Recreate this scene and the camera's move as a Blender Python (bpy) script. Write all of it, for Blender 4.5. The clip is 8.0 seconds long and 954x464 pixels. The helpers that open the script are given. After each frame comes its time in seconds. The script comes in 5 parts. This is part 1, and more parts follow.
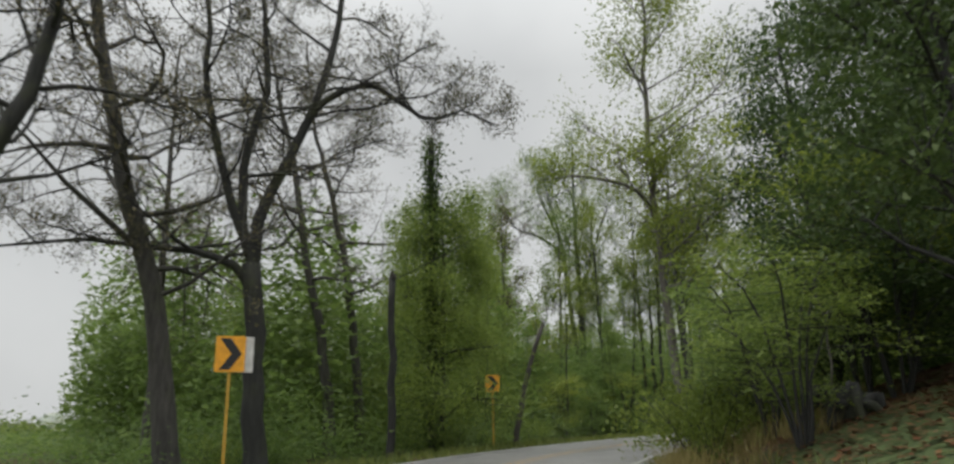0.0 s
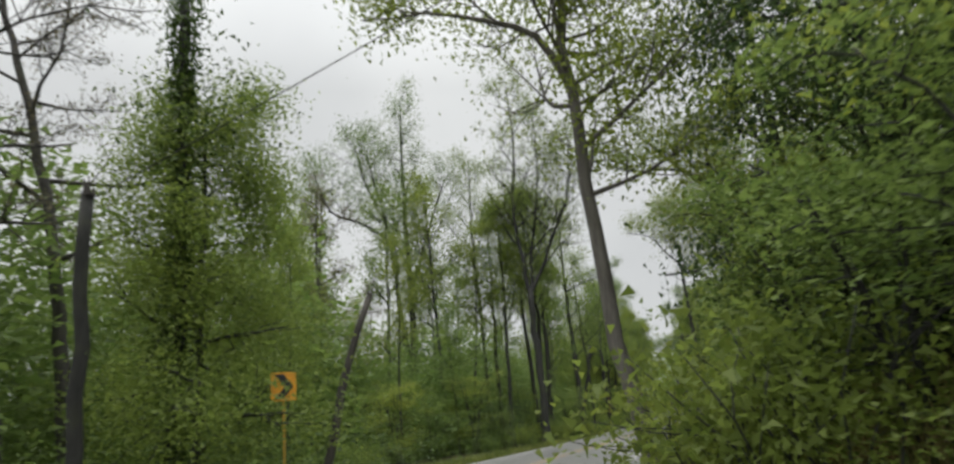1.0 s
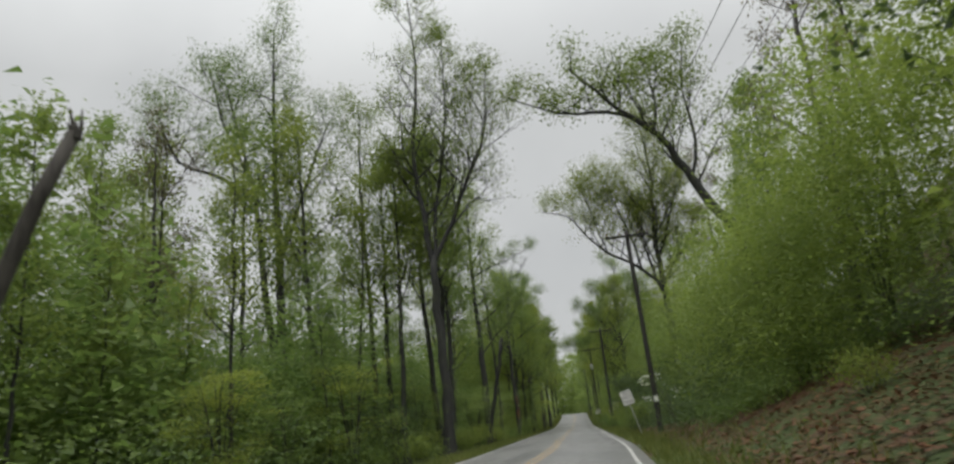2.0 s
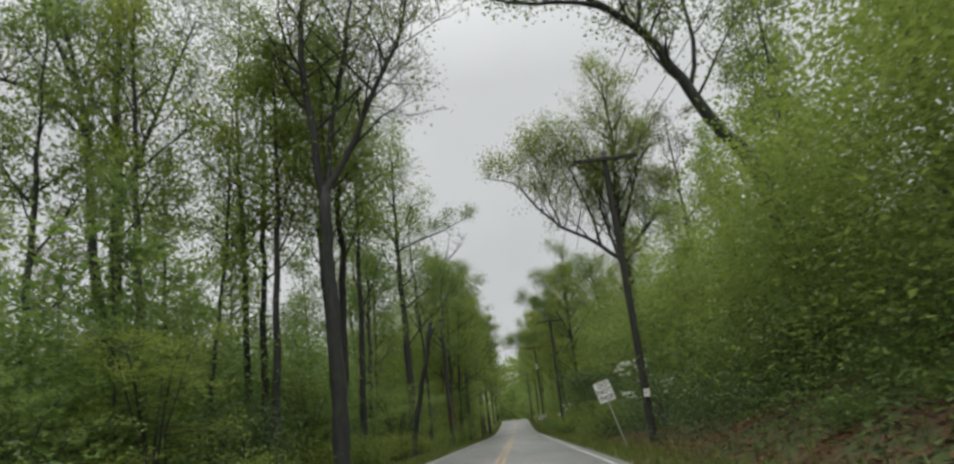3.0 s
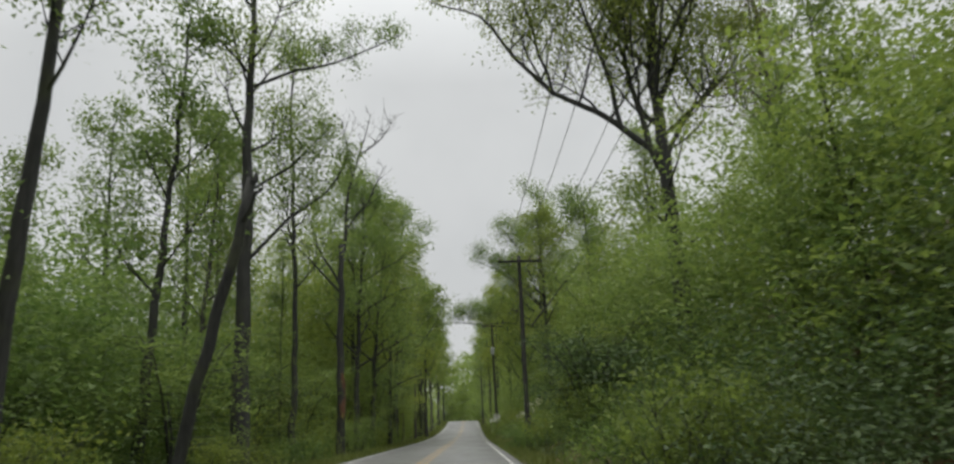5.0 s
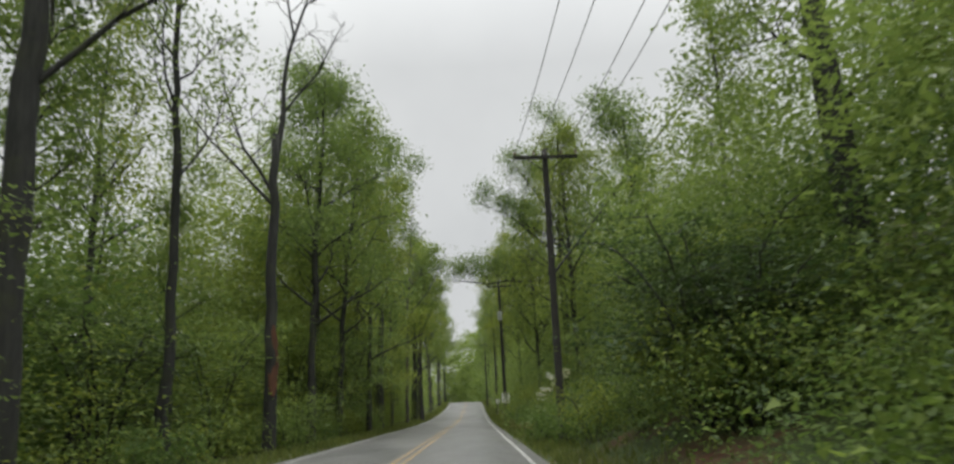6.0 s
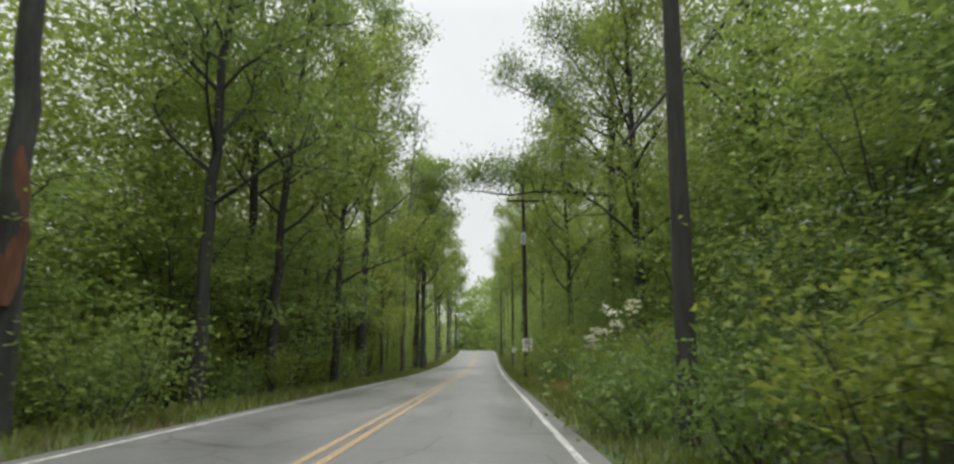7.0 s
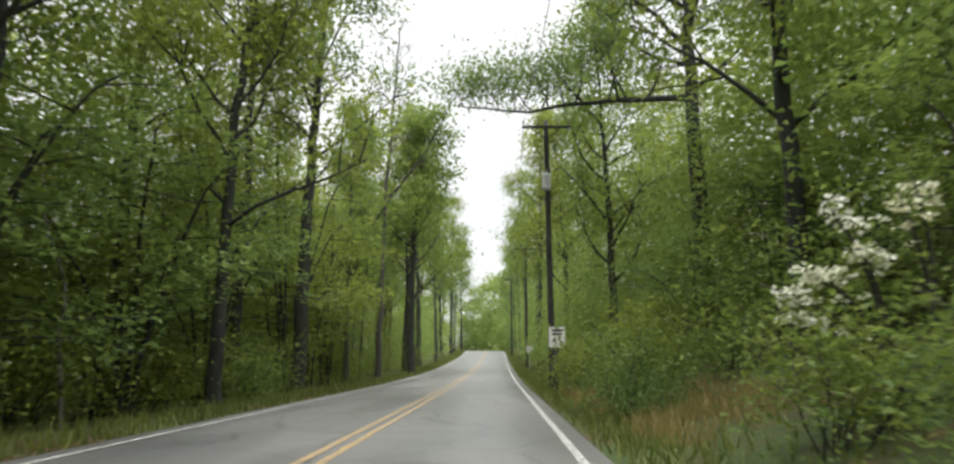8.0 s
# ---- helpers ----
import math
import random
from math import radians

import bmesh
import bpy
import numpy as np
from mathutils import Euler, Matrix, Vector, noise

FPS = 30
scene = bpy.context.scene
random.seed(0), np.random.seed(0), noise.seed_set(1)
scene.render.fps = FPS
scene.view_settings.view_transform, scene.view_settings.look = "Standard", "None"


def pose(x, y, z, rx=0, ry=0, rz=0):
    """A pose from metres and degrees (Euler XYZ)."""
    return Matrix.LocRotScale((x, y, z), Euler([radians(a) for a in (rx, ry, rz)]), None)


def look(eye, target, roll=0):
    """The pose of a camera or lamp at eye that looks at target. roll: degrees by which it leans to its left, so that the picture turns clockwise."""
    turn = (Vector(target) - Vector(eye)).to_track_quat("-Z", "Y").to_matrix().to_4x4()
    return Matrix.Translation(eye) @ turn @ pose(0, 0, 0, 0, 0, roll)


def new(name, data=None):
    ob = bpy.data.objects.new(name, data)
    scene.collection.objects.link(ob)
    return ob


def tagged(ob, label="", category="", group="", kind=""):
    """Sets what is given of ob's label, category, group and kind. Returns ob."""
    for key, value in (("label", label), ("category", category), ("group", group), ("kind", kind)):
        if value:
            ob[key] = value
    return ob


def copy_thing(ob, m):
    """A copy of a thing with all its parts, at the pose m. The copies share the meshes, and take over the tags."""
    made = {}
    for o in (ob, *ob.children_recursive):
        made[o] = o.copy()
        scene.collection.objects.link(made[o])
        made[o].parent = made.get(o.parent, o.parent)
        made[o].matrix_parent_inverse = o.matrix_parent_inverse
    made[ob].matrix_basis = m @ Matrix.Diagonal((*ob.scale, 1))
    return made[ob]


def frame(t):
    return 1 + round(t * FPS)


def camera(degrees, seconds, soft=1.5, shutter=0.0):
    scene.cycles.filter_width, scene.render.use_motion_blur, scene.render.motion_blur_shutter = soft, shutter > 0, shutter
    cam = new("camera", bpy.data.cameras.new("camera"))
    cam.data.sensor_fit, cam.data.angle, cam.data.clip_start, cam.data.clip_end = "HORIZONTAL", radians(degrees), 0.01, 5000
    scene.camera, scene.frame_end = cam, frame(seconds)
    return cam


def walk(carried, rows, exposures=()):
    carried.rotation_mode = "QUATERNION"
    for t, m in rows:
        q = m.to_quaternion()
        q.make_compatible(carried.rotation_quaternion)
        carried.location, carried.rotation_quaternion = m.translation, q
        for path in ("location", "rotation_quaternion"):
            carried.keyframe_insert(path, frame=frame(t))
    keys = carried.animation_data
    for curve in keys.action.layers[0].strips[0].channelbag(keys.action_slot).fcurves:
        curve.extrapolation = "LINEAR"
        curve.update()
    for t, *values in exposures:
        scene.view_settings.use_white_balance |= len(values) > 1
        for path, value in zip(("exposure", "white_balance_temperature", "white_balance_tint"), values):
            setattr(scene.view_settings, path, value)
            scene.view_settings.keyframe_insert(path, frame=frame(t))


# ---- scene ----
cam = camera(66.90, 8.0, soft=2.6, shutter=0.15)
PATH = [
    (0, pose(9.793, -68.995, 1.225, 104.40, 0.87, 29.58)),
    (0.5, pose(6.885, -63.354, 1.209, 104.86, 1.81, 24.84)),
    (1, pose(4.355, -57.463, 1.193, 105.36, 4.64, 16.01)),
    (1.2, pose(3.533, -55.013, 1.187, 105.98, 4.23, 13.16)),
    (2.3, pose(1.027, -40.846, 1.165, 104.95, 5.90, 6.12)),
    (2.5, pose(0.869, -38.188, 1.163, 104.77, 5.86, 4.54)),
    (3, pose(0.835, -31.468, 1.160, 105.37, 5.86, 3.25)),
    (3.5, pose(1.225, -24.666, 1.161, 103.19, 4.59, 2.21)),
    (4, pose(1.651, -17.774, 1.165, 103.33, 4.13, 1.26)),
    (4.2, pose(1.744, -14.984, 1.168, 103.63, 3.39, 0.40)),
    (5.3, pose(1.823, 0.820, 1.184, 105.45, 1.73, -0.36)),
    (5.5, pose(1.833, 3.774, 1.187, 105.47, 1.98, -0.33)),
    (6, pose(1.884, 11.269, 1.190, 103.83, 1.95, -0.14)),
    (6.5, pose(1.953, 18.898, 1.187, 100.08, 0.86, 0.19)),
    (7, pose(2.024, 26.637, 1.180, 99.98, -0.52, 0.89)),
    (7.5, pose(2.085, 34.486, 1.170, 99.24, 0.14, 1.62)),
    (8, pose(2.129, 42.446, 1.158, 100.09, -0.46, 1.62)),
]
walk(cam, PATH, [(0, -0.08), (0.5, 0.0), (1, 0.12), (1.2, 0.08), (2.3, -0.12), (3.2, 0.0), (4.2, 0.05), (5.3, 0.02), (6.0, 0.1), (6.5, 0.3), (7, 0.5), (7.5, 0.68), (8, 0.82)])

# ---------------------------------------------------------------- light
world = bpy.data.worlds.new("world")
scene.world = world
world.use_nodes = True
wn, wl = world.node_tree.nodes, world.node_tree.links
sky = wn.new("ShaderNodeTexSky")
sky.sky_type, sky.sun_disc = "NISHITA", False
sky.sun_elevation, sky.sun_rotation, sky.dust_density = radians(76), radians(158), 4.0
dim = wn.new("ShaderNodeMix")
dim.data_type, dim.blend_type = "RGBA", "MULTIPLY"
dim.inputs[0].default_value = 1.0
dim.inputs[7].default_value = (0.06, 0.06, 0.06, 1)
wl.new(sky.outputs[0], dim.inputs[6])
cloud = wn.new("ShaderNodeTexNoise")
cloud.inputs["Scale"].default_value, cloud.inputs["Detail"].default_value = 2.2, 5.0
ramp = wn.new("ShaderNodeValToRGB")
ramp.color_ramp.elements[0].position, ramp.color_ramp.elements[0].color = 0.3, (0.672, 0.69, 0.697, 1)
ramp.color_ramp.elements[1].position, ramp.color_ramp.elements[1].color = 0.72, (0.883, 0.9, 0.895, 1)
wl.new(cloud.outputs[0], ramp.inputs[0])
over = wn.new("ShaderNodeMix")
over.data_type = "RGBA"
over.inputs[0].default_value = 0.93
wl.new(dim.outputs[2], over.inputs[6])
wl.new(ramp.outputs[0], over.inputs[7])
# an overcast sky is about twice as bright overhead as near the horizon
way = wn.new("ShaderNodeTexCoord")
parts = wn.new("ShaderNodeSeparateXYZ")
wl.new(way.outputs["Generated"], parts.inputs[0])
height = wn.new("ShaderNodeMapRange")
height.inputs["From Min"].default_value, height.inputs["From Max"].default_value = 0.45, 1.0
height.inputs["To Min"].default_value, height.inputs["To Max"].default_value = 0.86, 2.3
wl.new(parts.outputs[2], height.inputs["Value"])
wl.new(over.outputs[2], wn["Background"].inputs[0])
wl.new(height.outputs[0], wn["Background"].inputs[1])

sun = new("sun", bpy.data.lights.new("sun", "SUN"))
sun.data.energy, sun.data.angle, sun.data.color = 2.6, radians(60), (1.0, 0.98, 0.95)
sun.matrix_world = look((0, 0, 100), (-9, 22, 0))


# ---------------------------------------------------------------- materials
def material(name, rough=0.8):
    m = bpy.data.materials.new(name)
    m.use_nodes = True
    b = m.node_tree.nodes["Principled BSDF"]
    b.inputs["Roughness"].default_value = rough
    return m, m.node_tree.nodes, m.node_tree.links, b


def noise_node(n, l, scale, detail=4.0, stretch=None, rough=0.6):
    tex = n.new("ShaderNodeTexNoise")
    tex.inputs["Scale"].default_value, tex.inputs["Detail"].default_value = scale, detail
    tex.inputs["Roughness"].default_value = rough
    co = n.new("ShaderNodeTexCoord")
    if stretch:
        mp = n.new("ShaderNodeMapping")
        mp.inputs["Scale"].default_value = stretch
        l.new(co.outputs["Object"], mp.inputs["Vector"])
        l.new(mp.outputs[0], tex.inputs["Vector"])
    else:
        l.new(co.outputs["Object"], tex.inputs["Vector"])
    return tex


def ramp_node(n, l, src, stops):
    r = n.new("ShaderNodeValToRGB")
    e = r.color_ramp.elements
    while len(e) < len(stops):
        e.new(0.5)
    for k, (p, c) in zip(e, stops):
        k.position, k.color = p, (*c, 1)
    l.new(src, r.inputs[0])
    return r


def mix_node(n, l, fac, a, b, blend="MIX"):
    m = n.new("ShaderNodeMix")
    m.data_type, m.blend_type = "RGBA", blend
    for sock, val in ((m.inputs[0], fac), (m.inputs[6], a), (m.inputs[7], b)):
        if hasattr(val, "is_linked"):
            l.new(val, sock)
        elif isinstance(val, tuple):
            sock.default_value = (*val, 1)
        else:
            sock.default_value = val
    return m.outputs[2]


def bump_node(n, l, b, height, strength, dist=0.02):
    k = n.new("ShaderNodeBump")
    k.inputs["Strength"].default_value, k.inputs["Distance"].default_value = strength, dist
    l.new(height, k.inputs["Height"])
    l.new(k.outputs[0], b.inputs["Normal"])


def bark(name, dark, pale, moss=0.35):
    m, n, l, b = material(name, 0.9)
    grain = noise_node(n, l, 9.0, 6.0, (1, 1, 0.16))
    blot = noise_node(n, l, 0.9, 3.0)
    c = ramp_node(n, l, grain.outputs[0], [(0.3, dark), (0.72, pale)])
    green = ramp_node(n, l, blot.outputs[0], [(0.52, (0, 0, 0)), (0.7, (moss, moss, moss))])
    l.new(mix_node(n, l, green.outputs[0], c.outputs[0], (0.055, 0.065, 0.022)), b.inputs["Base Color"])
    bump_node(n, l, b, grain.outputs[0], 0.7, 0.03)
    return m


def leaf(name, low, high, through_light=0.45):
    m, n, l, b = material(name, 0.55)
    geo = n.new("ShaderNodeNewGeometry")
    info = n.new("ShaderNodeObjectInfo")
    c = ramp_node(n, l, geo.outputs["Random Per Island"], [(0.0, low), (1.0, high)])
    tint = ramp_node(n, l, info.outputs["Random"], [(0.0, (0.8, 0.86, 0.9)), (0.5, (1, 1, 1)), (1.0, (1.08, 1.05, 0.88))])
    patch = noise_node(n, l, 0.55, 2.0)
    shade = ramp_node(n, l, patch.outputs[0], [(0.3, (0.78, 0.82, 0.85)), (0.7, (1.15, 1.12, 1.0))])
    col = mix_node(n, l, 1.0, mix_node(n, l, 1.0, c.outputs[0], tint.outputs[0], "MULTIPLY"), shade.outputs[0], "MULTIPLY")
    l.new(col, b.inputs["Base Color"])
    b.inputs["Specular IOR Level"].default_value = 0.35
    tr = n.new("ShaderNodeBsdfTranslucent")
    l.new(col, tr.inputs[0])
    ms = n.new("ShaderNodeMixShader")
    ms.inputs[0].default_value = through_light
    l.new(b.outputs[0], ms.inputs[1])
    l.new(tr.outputs[0], ms.inputs[2])
    l.new(ms.outputs[0], n["Material Output"].inputs["Surface"])
    return m


def plain(name, colour, rough=0.5, metal=0.0, wear=0.12):
    m, n, l, b = material(name, rough)
    t = noise_node(n, l, 6.0, 5.0)
    lo = tuple(c * (1 - wear * 2) for c in colour)
    hi = tuple(min(1, c * (1 + wear)) for c in colour)
    l.new(ramp_node(n, l, t.outputs[0], [(0.3, lo), (0.65, hi)]).outputs[0], b.inputs["Base Color"])
    b.inputs["Metallic"].default_value = metal
    return m


BARK = bark("bark", (0.014, 0.0145, 0.0135), (0.042, 0.043, 0.039), 0.5)
BARK_GREY = bark("bark_grey", (0.026, 0.025, 0.023), (0.085, 0.08, 0.072), 0.4)
BARK_PALE = bark("bark_pale", (0.07, 0.064, 0.056), (0.17, 0.158, 0.14), 0.3)
BARK_DEAD = bark("bark_dead", (0.03, 0.027, 0.024), (0.09, 0.082, 0.07), 0.15)
RAW_WOOD = bark("raw_wood", (0.05, 0.024, 0.014), (0.15, 0.062, 0.032), 0.1)
POLE_WOOD = bark("pole_wood", (0.018, 0.0175, 0.016), (0.05, 0.047, 0.042), 0.35)
LEAF = leaf("leaf_fresh", (0.133, 0.195, 0.046), (0.236, 0.31, 0.084), 0.54)
# deeper green leaves; some low layers use them as painted-in canopy shade
LEAF_DEEP = leaf("leaf_deep_and_shaded", (0.094, 0.155, 0.037), (0.172, 0.245, 0.06), 0.54)
LEAF_GOLD = leaf("leaf_olive", (0.16, 0.208, 0.038), (0.262, 0.318, 0.07), 0.6)
# evergreen leaves, and low growth with the wood's shade put into the colour
LEAF_DARK = leaf("leaf_evergreen_and_shaded", (0.045, 0.082, 0.026), (0.095, 0.14, 0.042), 0.4)
LEAF_IVY = leaf("leaf_ivy", (0.04, 0.075, 0.014), (0.1, 0.15, 0.03), 0.35)
BUD = leaf("leaf_bud", (0.09, 0.085, 0.04), (0.2, 0.17, 0.1), 0.35)
PETAL = leaf("petal", (0.76, 0.75, 0.64), (0.88, 0.87, 0.8), 0.3)
GRASS = leaf("grass", (0.085, 0.12, 0.026), (0.19, 0.215, 0.06), 0.35)
LITTER = leaf("dead_leaf", (0.075, 0.028, 0.012), (0.17, 0.072, 0.03), 0.15)
STRAW = leaf("straw", (0.22, 0.17, 0.06), (0.38, 0.31, 0.13), 0.3)
YELLOW = plain("sign_yellow", (0.72, 0.33, 0.02), 0.45)
BLACK = plain("sign_black", (0.012, 0.012, 0.012), 0.5)
WHITE = plain("sign_white", (0.78, 0.78, 0.74), 0.45)
BARE_METAL = plain("bare_aluminium", (0.6, 0.6, 0.57), 0.45, 0.25)
POST_GREEN = plain("galvanised_post", (0.4, 0.4, 0.36), 0.55, 0.3)
POST_YELLOW = plain("painted_post", (0.5, 0.3, 0.04), 0.55)
CAN = plain("grey_enamel", (0.5, 0.52, 0.52), 0.4)
CERAMIC = plain("ceramic", (0.22, 0.16, 0.12), 0.25)
WIRE = plain("cable", (0.03, 0.03, 0.03), 0.6)
STONE = bark("stone", (0.16, 0.155, 0.14), (0.36, 0.35, 0.32), 0.4)


def asphalt():
    m, n, l, b = material("asphalt", 0.42)
    fine, broad = noise_node(n, l, 60.0, 3.0), noise_node(n, l, 0.35, 4.0, (1, 0.25, 1))
    crack = n.new("ShaderNodeTexVoronoi")
    crack.feature = "DISTANCE_TO_EDGE"
    crack.inputs["Scale"].default_value = 0.55
    co = n.new("ShaderNodeTexCoord")
    wob = mix_node(n, l, 0.12, co.outputs["Object"], noise_node(n, l, 1.6).outputs[1], "ADD")
    l.new(wob, crack.inputs["Vector"])
    base = ramp_node(n, l, fine.outputs[0], [(0.3, (0.1, 0.102, 0.102)), (0.7, (0.2, 0.2, 0.196))])
    wet = ramp_node(n, l, broad.outputs[0], [(0.32, (0.72, 0.72, 0.74)), (0.68, (1.12, 1.1, 1.08))])
    seam = ramp_node(n, l, crack.outputs["Distance"], [(0.0, (0.45, 0.45, 0.45)), (0.018, (1, 1, 1))])
    col = mix_node(n, l, 1.0, mix_node(n, l, 1.0, base.outputs[0], wet.outputs[0], "MULTIPLY"), seam.outputs[0], "MULTIPLY")
    l.new(col, b.inputs["Base Color"])
    rr = ramp_node(n, l, broad.outputs[0], [(0.3, (0.3, 0.3, 0.3)), (0.7, (0.55, 0.55, 0.55))])
    l.new(rr.outputs[0], b.inputs["Roughness"])
    bump_node(n, l, b, fine.outputs[0], 0.25, 0.006)
    return m


def worn_paint(name, colour):
    m, n, l, b = material(name, 0.5)
    t = noise_node(n, l, 14.0, 6.0)
    f = ramp_node(n, l, t.outputs[0], [(0.42, (0, 0, 0)), (0.62, (1, 1, 1))])
    l.new(mix_node(n, l, f.outputs[0], (0.18, 0.175, 0.165), colour), b.inputs["Base Color"])
    return m


def forest_floor():
    m, n, l, b = material("forest_floor", 0.95)
    fine, mid, broad = noise_node(n, l, 7.0, 6.0), noise_node(n, l, 0.9, 5.0), noise_node(n, l, 0.16, 3.0)
    brown = ramp_node(n, l, fine.outputs[0], [(0.3, (0.03, 0.018, 0.01)), (0.7, (0.12, 0.05, 0.022))])
    green = ramp_node(n, l, fine.outputs[0], [(0.3, (0.02, 0.036, 0.008)), (0.7, (0.065, 0.095, 0.02))])
    f = ramp_node(n, l, mix_node(n, l, 0.5, mid.outputs[0], broad.outputs[0]), [(0.4, (0, 0, 0)), (0.52, (1, 1, 1))])
    l.new(mix_node(n, l, f.outputs[0], brown.outputs[0], green.outputs[0]), b.inputs["Base Color"])
    bump_node(n, l, b, fine.outputs[0], 0.9, 0.08)
    return m


ASPHALT, FLOOR = asphalt(), forest_floor()
PAINT_Y, PAINT_W = worn_paint("line_yellow", (0.5, 0.3, 0.07)), worn_paint("line_white", (0.6, 0.6, 0.58))

# ---------------------------------------------------------------- plan of the road and the land
KNOTS = [(66, -175), (37, -122), (22.7, -96), (8.2, -69.9), (2.5, -58.1), (0.25, -49), (-0.55, -41), (-0.65, -33), (-0.35, -24), (0, -12),
         (0, 5), (0, 40), (0, 80), (0, 130), (-0.2, 172), (-2.2, 205), (-8, 255), (-24, 340)]


def spline(knots, step):
    out = []
    k = [np.array(p, float) for p in knots]
    k = [2 * k[0] - k[1], *k, 2 * k[-1] - k[-2]]
    for i in range(1, len(k) - 2):
        p0, p1, p2, p3 = k[i - 1:i + 3]
        n = max(2, int(np.linalg.norm(p2 - p1) / step))
        for u in np.arange(n) / n:
            out.append(0.5 * (2 * p1 + (p2 - p0) * u + (2 * p0 - 5 * p1 + 4 * p2 - p3) * u ** 2 + (3 * p1 - p0 - 3 * p2 + p3) * u ** 3))
    out.append(k[-2])
    return np.array(out)


CENTRE = spline(KNOTS, 1.5)
TANGENT = np.gradient(CENTRE, axis=0)
TANGENT /= np.linalg.norm(TANGENT, axis=1)[:, None]
RIGHT = np.stack([TANGENT[:, 1], -TANGENT[:, 0]], 1)


def road_z(y):
    """The road climbs gently to a crest and drops away behind it."""
    rise = 0.00027 * np.maximum(0, np.minimum(y, 165) - 70) ** 2
    past = np.clip(y - 165, 0, 55)
    return rise + 0.0513 * past - 0.0012 * past ** 2


def aside(x, y):
    """Signed distance from the road's middle, to its right, of arrays x, y."""
    x, y = np.atleast_1d(x), np.atleast_1d(y)
    out = np.empty(len(x))
    for s in range(0, len(x), 4000):
        dx, dy = x[s:s + 4000, None] - CENTRE[:, 0], y[s:s + 4000, None] - CENTRE[:, 1]
        i = (dx * dx + dy * dy).argmin(1)
        j = np.arange(len(i))
        side = dx[j, i] * RIGHT[i, 0] + dy[j, i] * RIGHT[i, 1]
        out[s:s + 4000] = np.sign(side) * np.sqrt(dx[j, i] ** 2 + dy[j, i] ** 2)
    return out


def lump(x, y):
    return 0.5 * np.sin(x * 0.31 + 1.3 * np.sin(y * 0.11)) + 0.5 * np.sin(y * 0.27 + 1.1 * np.sin(x * 0.17)) + 0.3 * np.sin(x * 0.9 + y * 0.7)


def land(x, y):
    x, y = np.atleast_1d(np.asarray(x, float)), np.atleast_1d(np.asarray(y, float))
    d = aside(x, y)
    base = road_z(y)
    rough = lump(x, y) * np.clip((np.abs(d) - 4.5) / 6, 0, 1)
    flat = np.clip((y + 14) / 10, 0, 1) * np.clip((26 - y) / 12, 0, 1)
    out = np.clip(d - 4.9, 0, None)
    climb = 0.55 * np.clip(out - 8, 0, 22)
    hill = (12.0 * (1 - np.exp(-out * 0.42 / 12.0)) + 0.55 * climb) * (1 - flat) + flat * (0.1 * out + 1.35 * climb) + rough * 0.3
    left = -0.9 * (1 - np.exp(-np.clip(-d - 4.6, 0, None) / 9)) + rough * 0.22
    z = base + np.where(d > 0, hill, left)
    shoulder = np.clip((np.abs(d) - 3.3) / 1.2, 0, 1)
    return z - 0.13 * (1 - shoulder) - 0.03


def mesh_object(name, verts, faces, mat, parent=None, label=""):
    me = bpy.data.meshes.new(name)
    me.from_pydata([tuple(v) for v in verts], [], faces)
    me.materials.append(mat)
    ob = new(name, me)
    if parent:
        ob.parent = parent
    if label:
        tagged(ob, label)
    return ob


def grid_faces(nx, ny):
    return [(j * nx + i, j * nx + i + 1, (j + 1) * nx + i + 1, (j + 1) * nx + i) for j in range(ny - 1) for i in range(nx - 1)]


def smooth(ob):
    ob.data.shade_smooth()
    return ob


gx = np.concatenate([[-2500, -1200, -600, -300, -180, -120, -90], np.arange(-70, -10, 2.0), np.arange(-10, 14, 0.6), np.arange(14, 60, 2.0), [62, 75, 95, 130, 200, 320, 600, 1200, 2500]])
gy = np.concatenate([[-2500, -1200, -600, -350, -240, -180, -140, -115], np.arange(-100, 110, 1.3), np.arange(110, 240, 3.0), [245, 270, 300, 340, 420, 600, 1200, 2500]])
GX, GY = np.meshgrid(gx, gy)
gz = land(GX.ravel(), GY.ravel())
far = np.maximum(np.abs(GX.ravel()), np.abs(GY.ravel() - 40))
gz = np.where(far > 330, np.minimum(gz, 6), gz)
smooth(tagged(mesh_object("ground", np.stack([GX.ravel(), GY.ravel(), gz], 1), grid_faces(len(gx), len(gy)), FLOOR),
              "wooded ground with leaf litter and patchy green", "ground", kind="structure"))


def strip(name, offsets, lift, mat, i0=0, i1=None, parent=None, crown=0.0):
    c, r = CENTRE[i0:i1], RIGHT[i0:i1]
    verts = []
    for (x, y), (rx, ry) in zip(c, r):
        z = float(road_z(y))
        for o in offsets:
            verts.append((x + rx * o, y + ry * o, z + lift - crown * abs(o) ** 1.5))
    return mesh_object(name, verts, grid_faces(len(offsets), len(c)), mat, parent)


